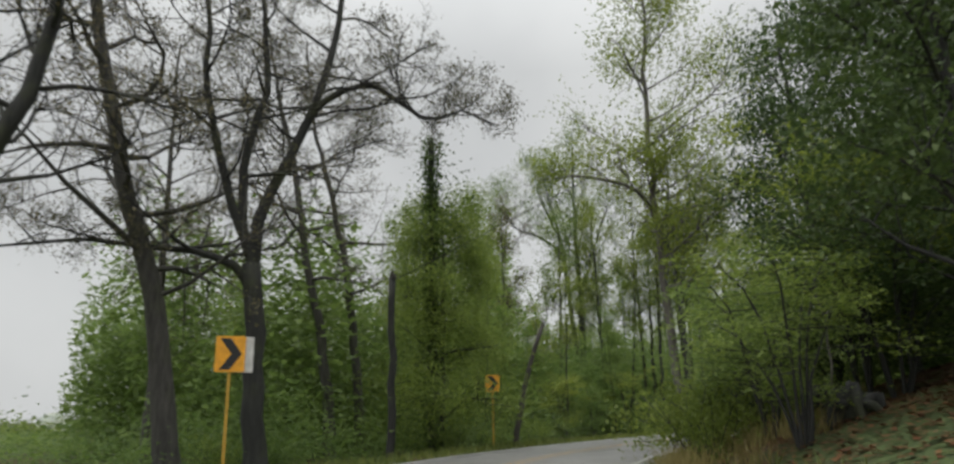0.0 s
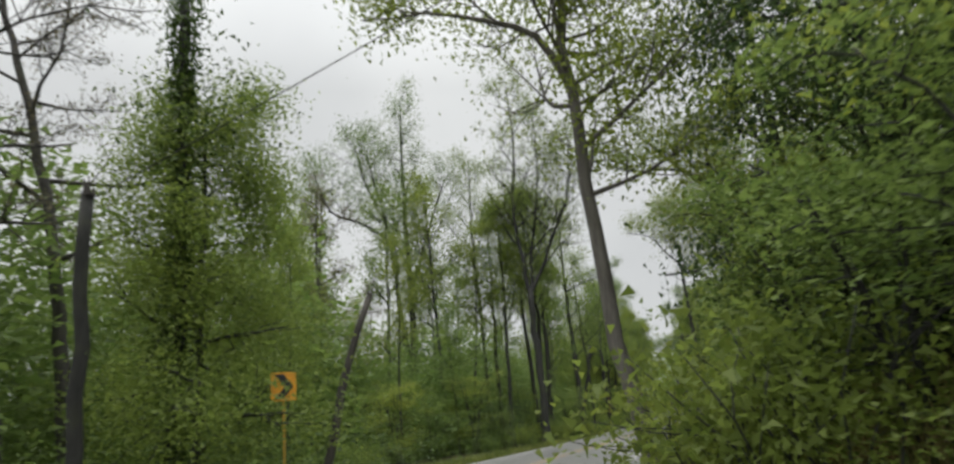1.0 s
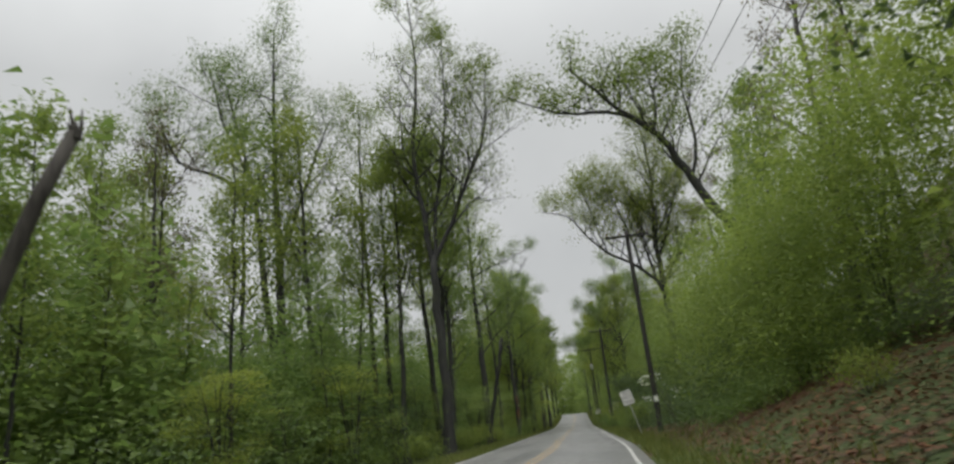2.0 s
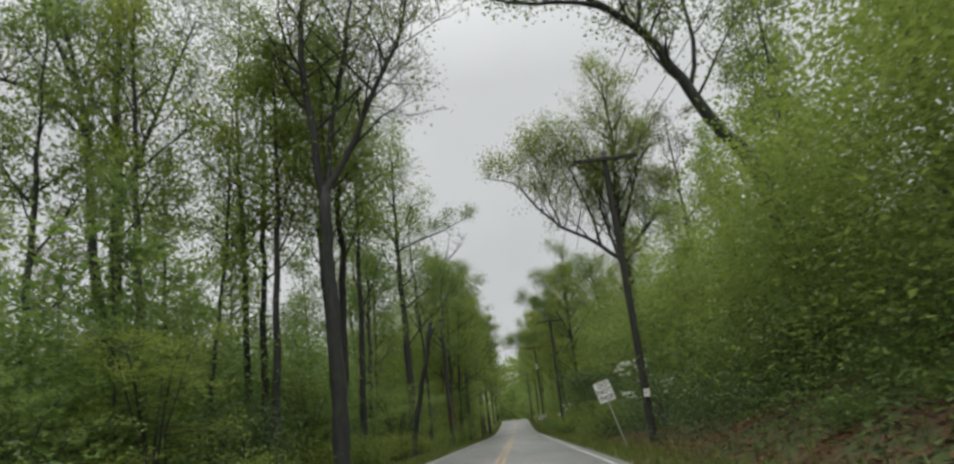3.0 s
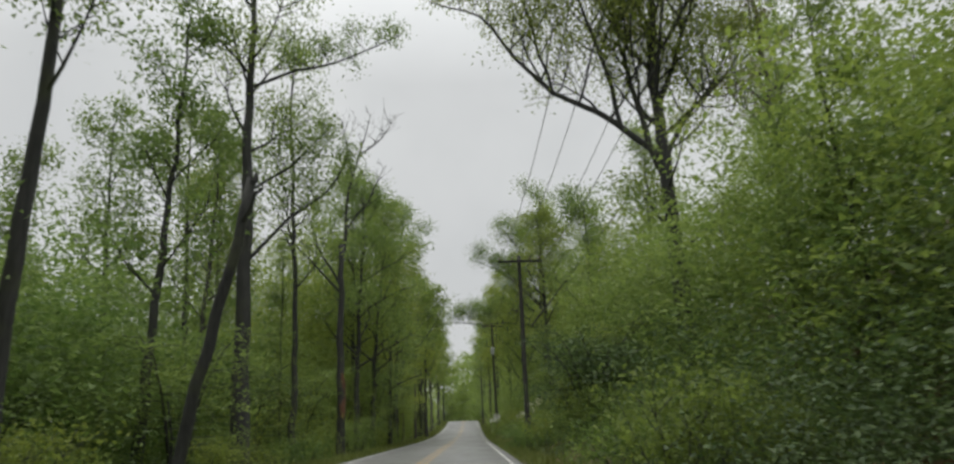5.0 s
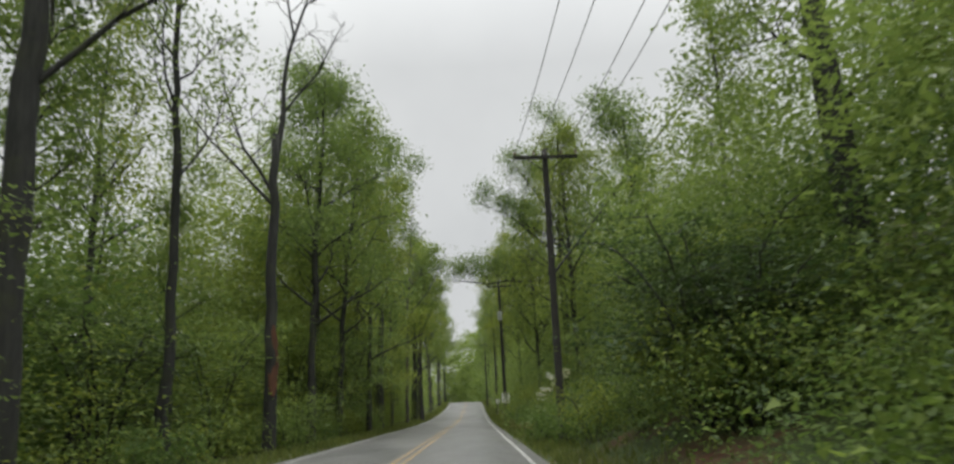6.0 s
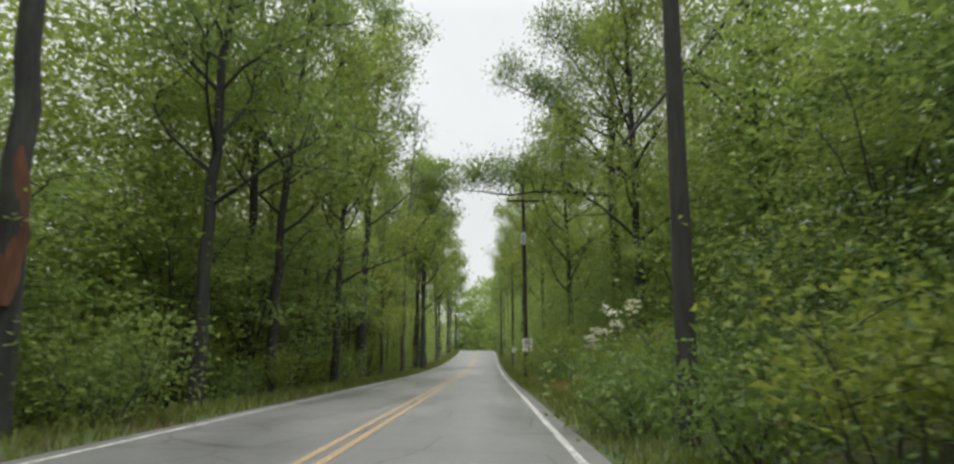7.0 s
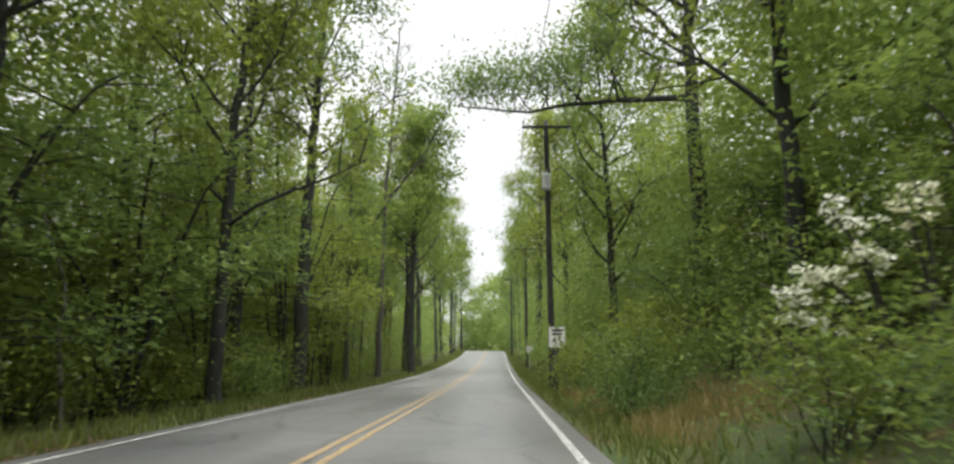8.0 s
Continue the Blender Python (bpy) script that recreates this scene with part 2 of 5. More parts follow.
road = smooth(tagged(strip("road", (-3.62, -3.5, -2.4, -1.2, 0, 1.2, 2.4, 3.5, 3.62), 0.0, ASPHALT, crown=0.004), "wet grey two-lane asphalt road with worn lines", "road", kind="structure"))
for v in road.data.vertices:
    if v.index % 9 in (0, 8):
        v.co.z -= 0.12
for name, mid, wide, mat in (("yellow_line", -0.13, 0.055, PAINT_Y), ("yellow_line", 0.13, 0.055, PAINT_Y), ("white_line", -3.15, 0.06, PAINT_W), ("white_line", 3.15, 0.06, PAINT_W)):
    tagged(strip(name, (mid - wide, mid + wide), 0.006, mat, parent=road, crown=0.004), "worn painted road line")

# ---------------------------------------------------------------- plants


class Plant:
    def __init__(self, seed):
        self.rng = np.random.default_rng(seed)
        self.v, self.f, self.n, self.leaves = [], [], 0, []

    def tube(self, pts, radii, sides):
        pts, radii = np.asarray(pts, float), np.asarray(radii, float)
        t = np.gradient(pts, axis=0)
        t /= np.linalg.norm(t, axis=1)[:, None] + 1e-9
        ref = np.array([0.31, 0.93, 0.05]) if abs(t[0] @ np.array([0.31, 0.93, 0.05])) < 0.9 else np.array([1.0, 0, 0])
        a = np.cross(t, ref)
        a /= np.linalg.norm(a, axis=1)[:, None] + 1e-9
        b = np.cross(t, a)
        ang = np.arange(sides) * 2 * math.pi / sides
        ring = pts[:, None] + radii[:, None, None] * (np.cos(ang)[None, :, None] * a[:, None] + np.sin(ang)[None, :, None] * b[:, None])
        self.v.append(ring.reshape(-1, 3))
        o = self.n
        for i in range(len(pts) - 1):
            for j in range(sides):
                k = (j + 1) % sides
                self.f.append((o + i * sides + j, o + i * sides + k, o + (i + 1) * sides + k, o + (i + 1) * sides + j))
        self.f.append(tuple(o + (len(pts) - 1) * sides + j for j in range(sides)))
        self.n += len(pts) * sides

    def path(self, pts, r0, r1, sides=8, flare=0.0, wob=0.04):
        """A trunk or limb along given points."""
        p = spline(pts, 0.9) if len(pts) > 2 else np.linspace(pts[0], pts[1], 8)
        u = np.linspace(0, 1, len(p))
        r = r0 + (r1 - r0) * u
        if flare:
            r = r * (1 + flare * np.exp(-u * 14))
        p = p + self.rng.normal(0, wob, p.shape) * np.array([1, 1, 0.3])
        self.tube(p, r, sides)
        return p, r

    def limb(self, start, way, length, radius, level, c):
        rng = self.rng
        n = (3, 4, 5, 6)[level]
        d = np.array(way, float)
        d /= np.linalg.norm(d)
        p, pts = np.array(start, float), [np.array(start, float)]
        for _ in range(n - 1):
            d = d + rng.normal(0, c["wob"], 3) + np.array([0, 0, c["rise"]]) * (1 if level else 0.4)
            d[2] *= c.get("flat", 1.0)
            d /= np.linalg.norm(d)
            p = p + d * length / (n - 1)
            pts.append(p)
        pts = np.array(pts)
        if level or rng.uniform() < c.get("twigs", 1.0):
            self.tube(pts, np.linspace(radius, max(radius * 0.25, 0.006), n), (3, 3, 4, 5)[level])
        if level == 0:
            m = c["leaves"]
            u = rng.uniform(0.15, 1.1, m)
            i = np.clip((u * (n - 1)).astype(int), 0, n - 2)
            f = (u * (n - 1) - i)[:, None]
            self.leaves.append(pts[i] * (1 - f) + pts[i + 1] * f + rng.normal(0, c["spread"], (m, 3)) * np.array([1, 1, c.get("thin", 0.8)]))
            return
        for j in range(c["kids"][level - 1]):
            u = rng.uniform(0.25, 1.0)
            i = min(int(u * (n - 1)), n - 2)
            q = pts[i] + (pts[i + 1] - pts[i]) * (u * (n - 1) - i)
            t = pts[i + 1] - pts[i]
            t /= np.linalg.norm(t)
            side = rng.normal(0, 1, 3)
            side[2] *= c.get("flat", 1.0)
            side -= t * (side @ t)
            side /= np.linalg.norm(side) + 1e-9
            a = rng.uniform(0.55, 1.05)
            self.limb(q, t * math.cos(a) + side * math.sin(a), length * rng.uniform(0.38, 0.62) * (1.15 - 0.4 * u), radius * c.get("thinner", 0.5), level - 1, c)

    def clothe(self, pts, radii, u0, count, length, level, c, lift=0.5, bias=(0, 0)):
        """Limbs that leave a trunk from the share u0 of its length on."""
        rng, n = self.rng, len(pts)
        for j in range(count):
            u = u0 + (1 - u0) * ((j + rng.uniform(0, 1)) / count)
            i = min(int(u * (n - 1)), n - 2)
            q = pts[i] + (pts[i + 1] - pts[i]) * (u * (n - 1) - i)
            a = j * 2.4 + rng.uniform(-0.5, 0.5)
            way = np.array([math.cos(a) + bias[0], math.sin(a) + bias[1], lift + 0.9 * max(0, u - 0.6)])
            taper = 1.0 - 0.62 * ((u - u0) / (1.001 - u0)) ** 1.3
            self.limb(q, way, length * taper * rng.uniform(0.75, 1.2), max(0.02, min(radii[i] * 0.55, length * 0.019)), level, c)

    def wood(self, name, mat, parent):
        ob = mesh_object(name, np.concatenate(self.v), self.f, mat, parent)
        return smooth(ob)

    def crown(self, name, mat, parent, size, up=0.4, keep=1.0, label=""):
        c = np.concatenate(self.leaves)
        if keep < 1:
            c = c[self.rng.uniform(size=len(c)) < keep]
        return leaf_cloud(name, c, size, self.rng, mat, parent, up, label)


def leaf_cloud(name, c, size, rng, mat, parent=None, up=0.6, label="", slim=0.6):
    n = len(c)
    nor = rng.normal(0, 1, (n, 3))
    nor /= np.linalg.norm(nor, axis=1)[:, None]
    nor = nor * (1 - up * 0.6) + np.array([0, 0, up])
    nor /= np.linalg.norm(nor, axis=1)[:, None]
    a = np.cross(nor, rng.normal(0, 1, (n, 3)))
    a /= np.linalg.norm(a, axis=1)[:, None]
    b = np.cross(nor, a)
    s = size * rng.uniform(0.65, 1.35, (n, 1))
    fold = nor * s * 0.12
    if slim > 0.9:
        k, v = 4, np.stack([c - a * s * 0.5, c + b * s * slim * 0.5 + fold, c + a * s * 0.5, c - b * s * slim * 0.5 + fold], 1)
    else:
        k, v = 3, np.stack([c - a * s * 0.45 + b * s * slim * 0.55, c + a * s * 0.65 + fold, c - a * s * 0.45 - b * s * slim * 0.55], 1)
    me = bpy.data.meshes.new(name)
    me.vertices.add(k * n)
    me.vertices.foreach_set("co", v.astype(np.float32).ravel())
    me.loops.add(k * n)
    me.loops.foreach_set("vertex_index", np.arange(k * n, dtype=np.int32))
    me.polygons.add(n)
    me.polygons.foreach_set("loop_start", np.arange(0, k * n, k, dtype=np.int32))
    me.update(calc_edges=True)
    me.materials.append(mat)
    ob = new(name, me)
    if parent:
        ob.parent = parent
    if label:
        tagged(ob, label)
    return ob


def rooted(name, x, y, label, category, group="", z=None):
    ob = new(name)
    ob.empty_display_size = 0.3
    ob.location = (x, y, float(land(x, y)[0]) - 0.05 if z is None else z)
    return tagged(ob, label, category, group)


LEAFY = dict(wob=0.14, rise=0.13, kids=(4, 6), leaves=20, spread=0.46, thin=0.9, twigs=0.2, thinner=0.42)
FULL = dict(wob=0.15, rise=0.08, kids=(5, 6), leaves=22, spread=0.5, thin=0.7, twigs=0.12, thinner=0.42)
BUDDING = dict(wob=0.2, rise=0.05, kids=(6, 7), leaves=8, spread=0.18, thinner=0.36)
BARE = dict(wob=0.16, rise=0.06, kids=(3, 4), leaves=1, spread=0.05)
SPRAY = dict(wob=0.1, rise=0.0, kids=(5, 6), leaves=26, spread=0.33, flat=0.55, thin=0.35, twigs=0.2)
LOW = dict(wob=0.18, rise=0.05, kids=(4,), leaves=44, spread=0.28, twigs=0.4)


def forest_tree(seed, height, radius, clear, limbs, reach, c, mat, bark_mat, size, label, lean=0.3, keep=1.0):
    """A tall wood tree: clear trunk below, narrow crown above. Built at the origin."""
    p = Plant(seed)
    r = p.rng
    root = rooted("tree", 0, 0, label, "tree", "trees of the roadside wood", z=0)
    bend = r.normal(0, lean, 2)
    pts, radii = p.path([(0, 0, -0.3), (bend[0] * 0.3, bend[1] * 0.3, height * 0.3), (bend[0], bend[1], height * 0.65), (bend[0] * 1.3, bend[1] * 1.3, height)], radius, 0.03, 7, 0.35)
    p.clothe(pts, radii, clear, limbs, reach, 2, c, 0.85)
    p.wood("trunk", bark_mat, root)
    p.crown("crown", mat, root, size, keep=keep)
    return root


def shrub(seed, height, spread, stems, c, mat, size, label, group="understorey shrubs"):
    """An understorey bush of arching stems with flat sprays of leaves. Built at the origin."""
    p = Plant(seed)
    r = p.rng
    root = rooted("shrub", 0, 0, label, "shrub", group, z=0)
    for j in range(stems):
        a = j * 2.4 + r.uniform(-0.4, 0.4)
        out = spread * r.uniform(0.35, 1.0)
        h = height * r.uniform(0.65, 1.0)
        dx, dy = math.cos(a), math.sin(a)
        pts, radii = p.path([(dx * 0.1, dy * 0.1, -0.2), (dx * out * 0.25, dy * out * 0.25, h * 0.45), (dx * out * 0.65, dy * out * 0.65, h * 0.85), (dx * out, dy * out, h)], 0.05, 0.015, 5)
        p.clothe(pts, radii, 0.22, 7, spread * 0.75, 1, c, 0.12)
    p.wood("stem", BARK, root)
    p.crown("foliage", mat, root, size, up=0.8)
    return root


def low_bush(seed, height, spread, stems, mat, size, label):
    p = Plant(seed)
    r = p.rng
    root = rooted("bush", 0, 0, label, "bush", "low roadside bushes", z=0)
    for j in range(stems):
        a = r.uniform(0, 6.3)
        out = spread * math.sqrt(r.uniform(0, 1))
        p.limb((math.cos(a) * out * 0.3, math.sin(a) * out * 0.3, -0.1), (math.cos(a) * out, math.sin(a) * out, height), height * r.uniform(0.7, 1.1), 0.02, 1, LOW)
    p.wood("stem", BARK, root)
    p.crown("foliage", mat, root, size, up=0.5)
    return root


def planted(proto, x, y, scale, turn, z=None):
    m = pose(x, y, float(land(x, y)[0]) - 0.05 if z is None else z, 0, 0, math.degrees(turn)) @ Matrix.Diagonal((scale, scale, scale, 1))
    return copy_thing(proto, m)


# ---------------------------------------------------------------- trees that stand out
def hero(name, x, y, seed, label, category="tree"):
    return Plant(seed), rooted(name, x, y, label, category)


def local(root, pts):
    o = np.array(root.location)
    return [np.array(p, float) - o for p in pts]


# old leaning tree and the great forked tree beside the first bend sign
p, root = hero("tree", -8.8, -54.3, 11, "tall dark leaning tree with budding twigs above the bend")
t, r = p.path(local(root, [(-8.8, -54.3, -0.6), (-9.2, -54.8, 3.6), (-9.5, -55.2, 5.8), (-10.0, -55.9, 8.6), (-10.3, -56.4, 10.7), (-10.6, -56.9, 13.1), (-10.9, -57.4, 17.5), (-11.0, -57.6, 21.0)]), 0.36, 0.1, 10, 0.15)
p.clothe(t, r, 0.25, 22, 5.6, 2, BUDDING, 0.3)
p.wood("trunk", BARK_GREY, root)
p.crown("crown", BUD, root, 0.085)

p, root = hero("tree", -7.6, -52.2, 12, "great forked tree with a long arched limb and reddish buds")
t, r = p.path(local(root, [(-7.6, -52.2, -0.6), (-7.75, -52.35, 3.0), (-7.8, -52.4, 4.5), (-7.9, -52.5, 6.2)]), 0.36, 0.3, 11, 0.2)
for pts, r0, r1, count in (
        ([(-7.9, -52.5, 5.8), (-7.8, -52.4, 7.7), (-7.3, -51.9, 9.7), (-6.7, -51.3, 11.8), (-6.3, -50.9, 14.2), (-6.1, -50.7, 17.5), (-6.4, -50.6, 21)], 0.24, 0.05, 12),
        ([(-7.9, -52.5, 5.6), (-8.25, -52.8, 8.3), (-8.1, -52.8, 10.5), (-7.8, -52.4, 12.3), (-7.9, -52.6, 14.4), (-8.3, -53.0, 19)], 0.2, 0.05, 11),
        ([(-7.9, -52.5, 6.0), (-8.6, -53.2, 9.0), (-9.1, -53.8, 12.0), (-9.3, -54.0, 15.5), (-10.0, -54.5, 19.5)], 0.18, 0.05, 11),
        ([(-6.8, -51.4, 11.6), (-6.0, -50.7, 12.6), (-5.0, -49.9, 12.8), (-4.1, -49.2, 12.0), (-3.3, -48.7, 11.6), (-2.5, -48.1, 12.0), (-1.5, -47.6, 11.4)], 0.14, 0.03, 11),
        ([(-7.9, -52.5, 5.4), (-8.3, -53.0, 6.1), (-9.1, -53.9, 6.5), (-9.9, -55.0, 6.5), (-10.8, -56.4, 6.6), (-12.6, -58.6, 6.1)], 0.17, 0.03, 9)):
    q, rr = p.path(local(root, pts), r0, r1, 8)
    p.clothe(q, rr, 0.22, count + 4, 3.6, 2, BUDDING, 0.35)
p.wood("trunk", BARK, root)
p.crown("crown", BUD, root, 0.085)

p, root = hero("tree", -8.4, -63.0, 13, "dark curved budding tree at the outside of the bend")
t, r = p.path(local(root, [(-8.6, -63.4, -0.6), (-8.1, -62.6, 4), (-6.9, -61.3, 7.0), (-6.5, -60.8, 8.6), (-6.3, -60.5, 11.5), (-6.6, -60.4, 15.5)]), 0.36, 0.07, 9, 0.3)
p.clothe(t, r, 0.4, 12, 4.2, 2, BUDDING, 0.2)
q, rr = p.path(local(root, [(-7.6, -62.0, 5.6), (-8.4, -61.6, 8.5), (-8.8, -61.2, 12), (-9.2, -61, 16)]), 0.16, 0.04, 7)
p.clothe(q, rr, 0.3, 9, 3.5, 2, BUDDING, 0.2)
p.wood("trunk", BARK, root)
p.crown("crown", BUD, root, 0.085)

for seed, pts, radius, keep in (
        (14, [(-14.0, -41.1, -1.4), (-14.5, -41.6, 5.0), (-15.2, -42.2, 9.0), (-15.7, -42.7, 13.4), (-16.3, -43.3, 17.1), (-17.2, -44.2, 23)], 0.31, 1.0),
        (15, [(-15.0, -37.6, -1.4), (-15.5, -38.0, 6.0), (-16.0, -38.5, 10.4), (-16.7, -39.1, 14.3), (-17.4, -39.7, 17.9), (-17.8, -40.2, 23)], 0.3, 1.0),
        (16, [(-20.5, -46.5, -1.4), (-20.3, -46.6, 6.0), (-21.0, -46.2, 12.0), (-21.5, -46.0, 21)], 0.26, 1.0)):
    p, root = hero("tree", pts[0][0], pts[0][1], seed, "grey wood tree with budding pale branches")
    t, r = p.path(local(root, pts), radius, 0.05, 9, 0.3)
    p.clothe(t, r, 0.38, 17, 5.2, 2, BUDDING, 0.35)
    p.wood("trunk", BARK_GREY, root)
    p.crown("crown", BUD, root, 0.1)


def splinters(root, x, y, z, radius, seed, mat):
    """Torn wood standing up from a broken trunk."""
    p = Plant(seed)
    for k in range(7):
        a, hgt = k * 0.9, p.rng.uniform(0.12, 0.45)
        s = np.array([x + math.cos(a) * radius * 0.7, y + math.sin(a) * radius * 0.7, z - 0.1]) - np.array(root.location)
        p.tube([s, s + np.array([0.01, 0.01, hgt * 0.6]), s + np.array([0.03 * math.cos(a), 0.03 * math.sin(a), hgt])], [radius * 0.32, radius * 0.22, 0.01], 5)
    return p.wood("splintered_top", mat, root)


# ivy-covered pole and the broken stub beside it
def ivy_trunk(name, x, y, top, radius, seed, n, label, rough=0.35, mane=0):
    p, root = hero(name, x, y, seed, label)
    t, r = p.path([(0, 0, -0.3), (0.05, 0, top * 0.4), (-0.05, 0.05, top * 0.75), (0.0, 0.0, top - float(root.location.z))], radius, radius * 0.7, 9)
    p.wood("trunk", BARK, root)
    u = p.rng.uniform(0, 1, n)
    a = p.rng.uniform(0, 6.3, n)
    rad = radius + np.abs(p.rng.normal(0, rough, n)) * (0.35 + 0.9 * np.abs(np.sin(u * 9 + seed)))
    c = [np.stack([np.cos(a) * rad, np.sin(a) * rad, u * (top + 0.3)], 1)]
    if mane:
        b = p.rng.normal(0, 1, (mane, 3)) * np.array([0.9, 0.9, 1.6]) + np.array([0.2, 0.3, top * 0.72])
        c.append(b)
    leaf_cloud("ivy", np.concatenate(c), 0.14, p.rng, LEAF_IVY, root, 0.3, "dense climbing ivy leaves")
    return root


ivy_trunk("ivy_tree", -8.05, -41.6, 14.3, 0.2, 21, 5200, "dead upright trunk wrapped in climbing ivy", 0.22, 1100)
p, root = hero("tree", -8.3, -40.4, 28, "dome-shaped leafy tree hung with vines beside the ivy trunk")
t, r = p.path([(0, 0, -0.3), (0.1, 0, 5), (0.0, 0.2, 11.6)], 0.15, 0.04, 8, 0.2)
p.clothe(t, r, 0.12, 30, 3.4, 2, dict(FULL, rise=-0.1, leaves=60), 0.5)
p.wood("trunk", BARK, root)
p.crown("crown", LEAF, root, 0.1)
p, root = hero("tree_stub", -7.6, -45.2, 22, "dark broken trunk stub standing among bushes", "dead tree")
p.path(local(root, [(-7.6, -45.2, -0.7), (-7.62, -45.2, 3.5), (-7.55, -45.25, 6.9)]), 0.17, 0.14, 9)
p.wood("trunk", BARK, root)
splinters(root, -7.55, -45.25, 6.9, 0.14, 152, BARK_DEAD)
p, root = hero("tree_stub", -5.7, -36.8, 23, "leaning broken grey trunk behind the sign", "dead tree")
p.path(local(root, [(-6.3, -37.0, -0.6), (-5.8, -36.9, 2.6), (-4.9, -36.4, 5.6)]), 0.15, 0.1, 8)
p.wood("trunk", BARK_DEAD, root)
splinters(root, -4.9, -36.4, 5.6, 0.1, 153, BARK_DEAD)

# tree over the road on the inside of the bend
p, root = hero("tree", 3.75, -43.2, 24, "pale leaning tree with hanging young leaves over the road")
t, r = p.path(local(root, [(3.72, -43.15, -0.4), (3.22, -43.15, 2.6), (3.06, -43.15, 4.9), (2.98, -43.15, 7.0), (2.92, -43.15, 9.1), (2.8, -43.0, 13.5), (3.0, -42.6, 18)]), 0.18, 0.05, 9, 0.2)
p.clothe(t, r, 0.36, 15, 4.6, 2, dict(LEAFY, leaves=16), 0.35, (0.15, 0.1))
p.clothe(t, r, 0.4, 8, 3.2, 2, dict(LEAFY, leaves=30), 0.3, (0.8, -0.3))
p.clothe(t[:int(0.62 * len(t))], r, 0.5, 6, 3.2, 2, dict(LEAFY, leaves=34), 0.3, (0.8, -0.4))
q, rr = p.path(local(root, [(2.94, -43.15, 8.2), (2.3, -43.3, 9.4), (1.3, -43.5, 9.9), (0.0, -43.8, 10.3), (-1.4, -44.2, 10.2)]), 0.1, 0.02, 6)
p.clothe(q, rr, 0.2, 9, 2.0, 2, dict(LEAFY, leaves=12), 0.2)
p.wood("trunk", BARK_PALE, root)
p.crown("crown", LEAF_GOLD, root, 0.11)

p, root = hero("tree", 14.2, -45.6, 27, "tall leafy tree high on the bank")
t, r = p.path([(0, 0, -0.4), (-0.1, 0, 8), (0.2, 0.1, 19)], 0.28, 0.05, 9, 0.3)
p.clothe(t, r, 0.35, 16, 4.4, 2, LEAFY, 0.35)
p.wood("trunk", BARK, root)
p.crown("crown", LEAF, root, 0.22)

# tall many-stemmed tree, left wood
p, root = hero("tree", -17.7, 1.2, 25, "tall many-stemmed tree with fresh green leaf clumps")
for pts, r0, count in (
        ([(-17.5, 1.3, -1.4), (-17.5, 1.3, 9.3), (-17.6, 1.3, 16.6), (-17.7, 1.2, 23.0), (-17.6, 1.4, 31.5)], 0.42, 24),
        ([(-17.6, 1.3, 5.0), (-18.3, 1.0, 10.0), (-18.8, 0.8, 16.6), (-19.3, 0.5, 20.0), (-20.6, -0.1, 26.5)], 0.3, 16),
        ([(-18.6, 0.8, 17.5), (-21.5, 0.9, 20.0), (-24.8, 1.0, 21.8), (-26.6, 1.0, 26.0)], 0.15, 13),
        ([(-19.4, 0.5, 20.0), (-21.4, 0.8, 24.5), (-22.4, 1.0, 28.5)], 0.13, 10),
        ([(-17.6, 1.3, 13.0), (-16.0, 1.8, 18.0), (-13.7, 1.6, 23.5)], 0.16, 11)):
    q, rr = p.path(local(root, pts), r0, 0.05, 8, 0.25 if r0 > 0.4 else 0)
    p.clothe(q, rr, 0.36, count, 4.6, 2, LEAFY, 0.7)
p.wood("trunk", BARK, root)
p.crown("crown", LEAF, root, 0.135, keep=0.72)

# forked tree at the road's left edge
p, root = hero("tree", -5.75, -4.35, 26, "dark forked roadside tree with thin upright budding branches")
t, r = p.path(local(root, [(-5.75, -4.35, -0.6), (-5.7, -4.35, 5.0), (-5.85, -4.4, 8.0), (-5.85, -4.4, 11.1)]), 0.3, 0.22, 10, 0.15)
for pts, r0 in (([(-5.85, -4.4, 10.6), (-6.2, -4.5, 13.4), (-6.5, -4.5, 17.9), (-6.0, -4.4, 23), (-6.2, -4.3, 28.5)], 0.19),
                ([(-5.8, -4.4, 10.8), (-4.5, -4.1, 13.1), (-3.5, -4.0, 15.6), (-2.2, -3.8, 18.5), (-1.8, -3.6, 22.5)], 0.16),
                ([(-5.8, -4.4, 11.0), (-5.4, -3.6, 15), (-4.6, -3.2, 20.0), (-4.4, -3, 26)], 0.13)):
    q, rr = p.path(local(root, pts), r0, 0.03, 7)
    p.clothe(q, rr, 0.15, 20, 4.4, 2, dict(BUDDING, kids=(5, 6), leaves=9, spread=0.3, rise=0.12), 1.0)
p.wood("trunk", BARK, root)
p.crown("crown", LEAF_GOLD, root, 0.12)


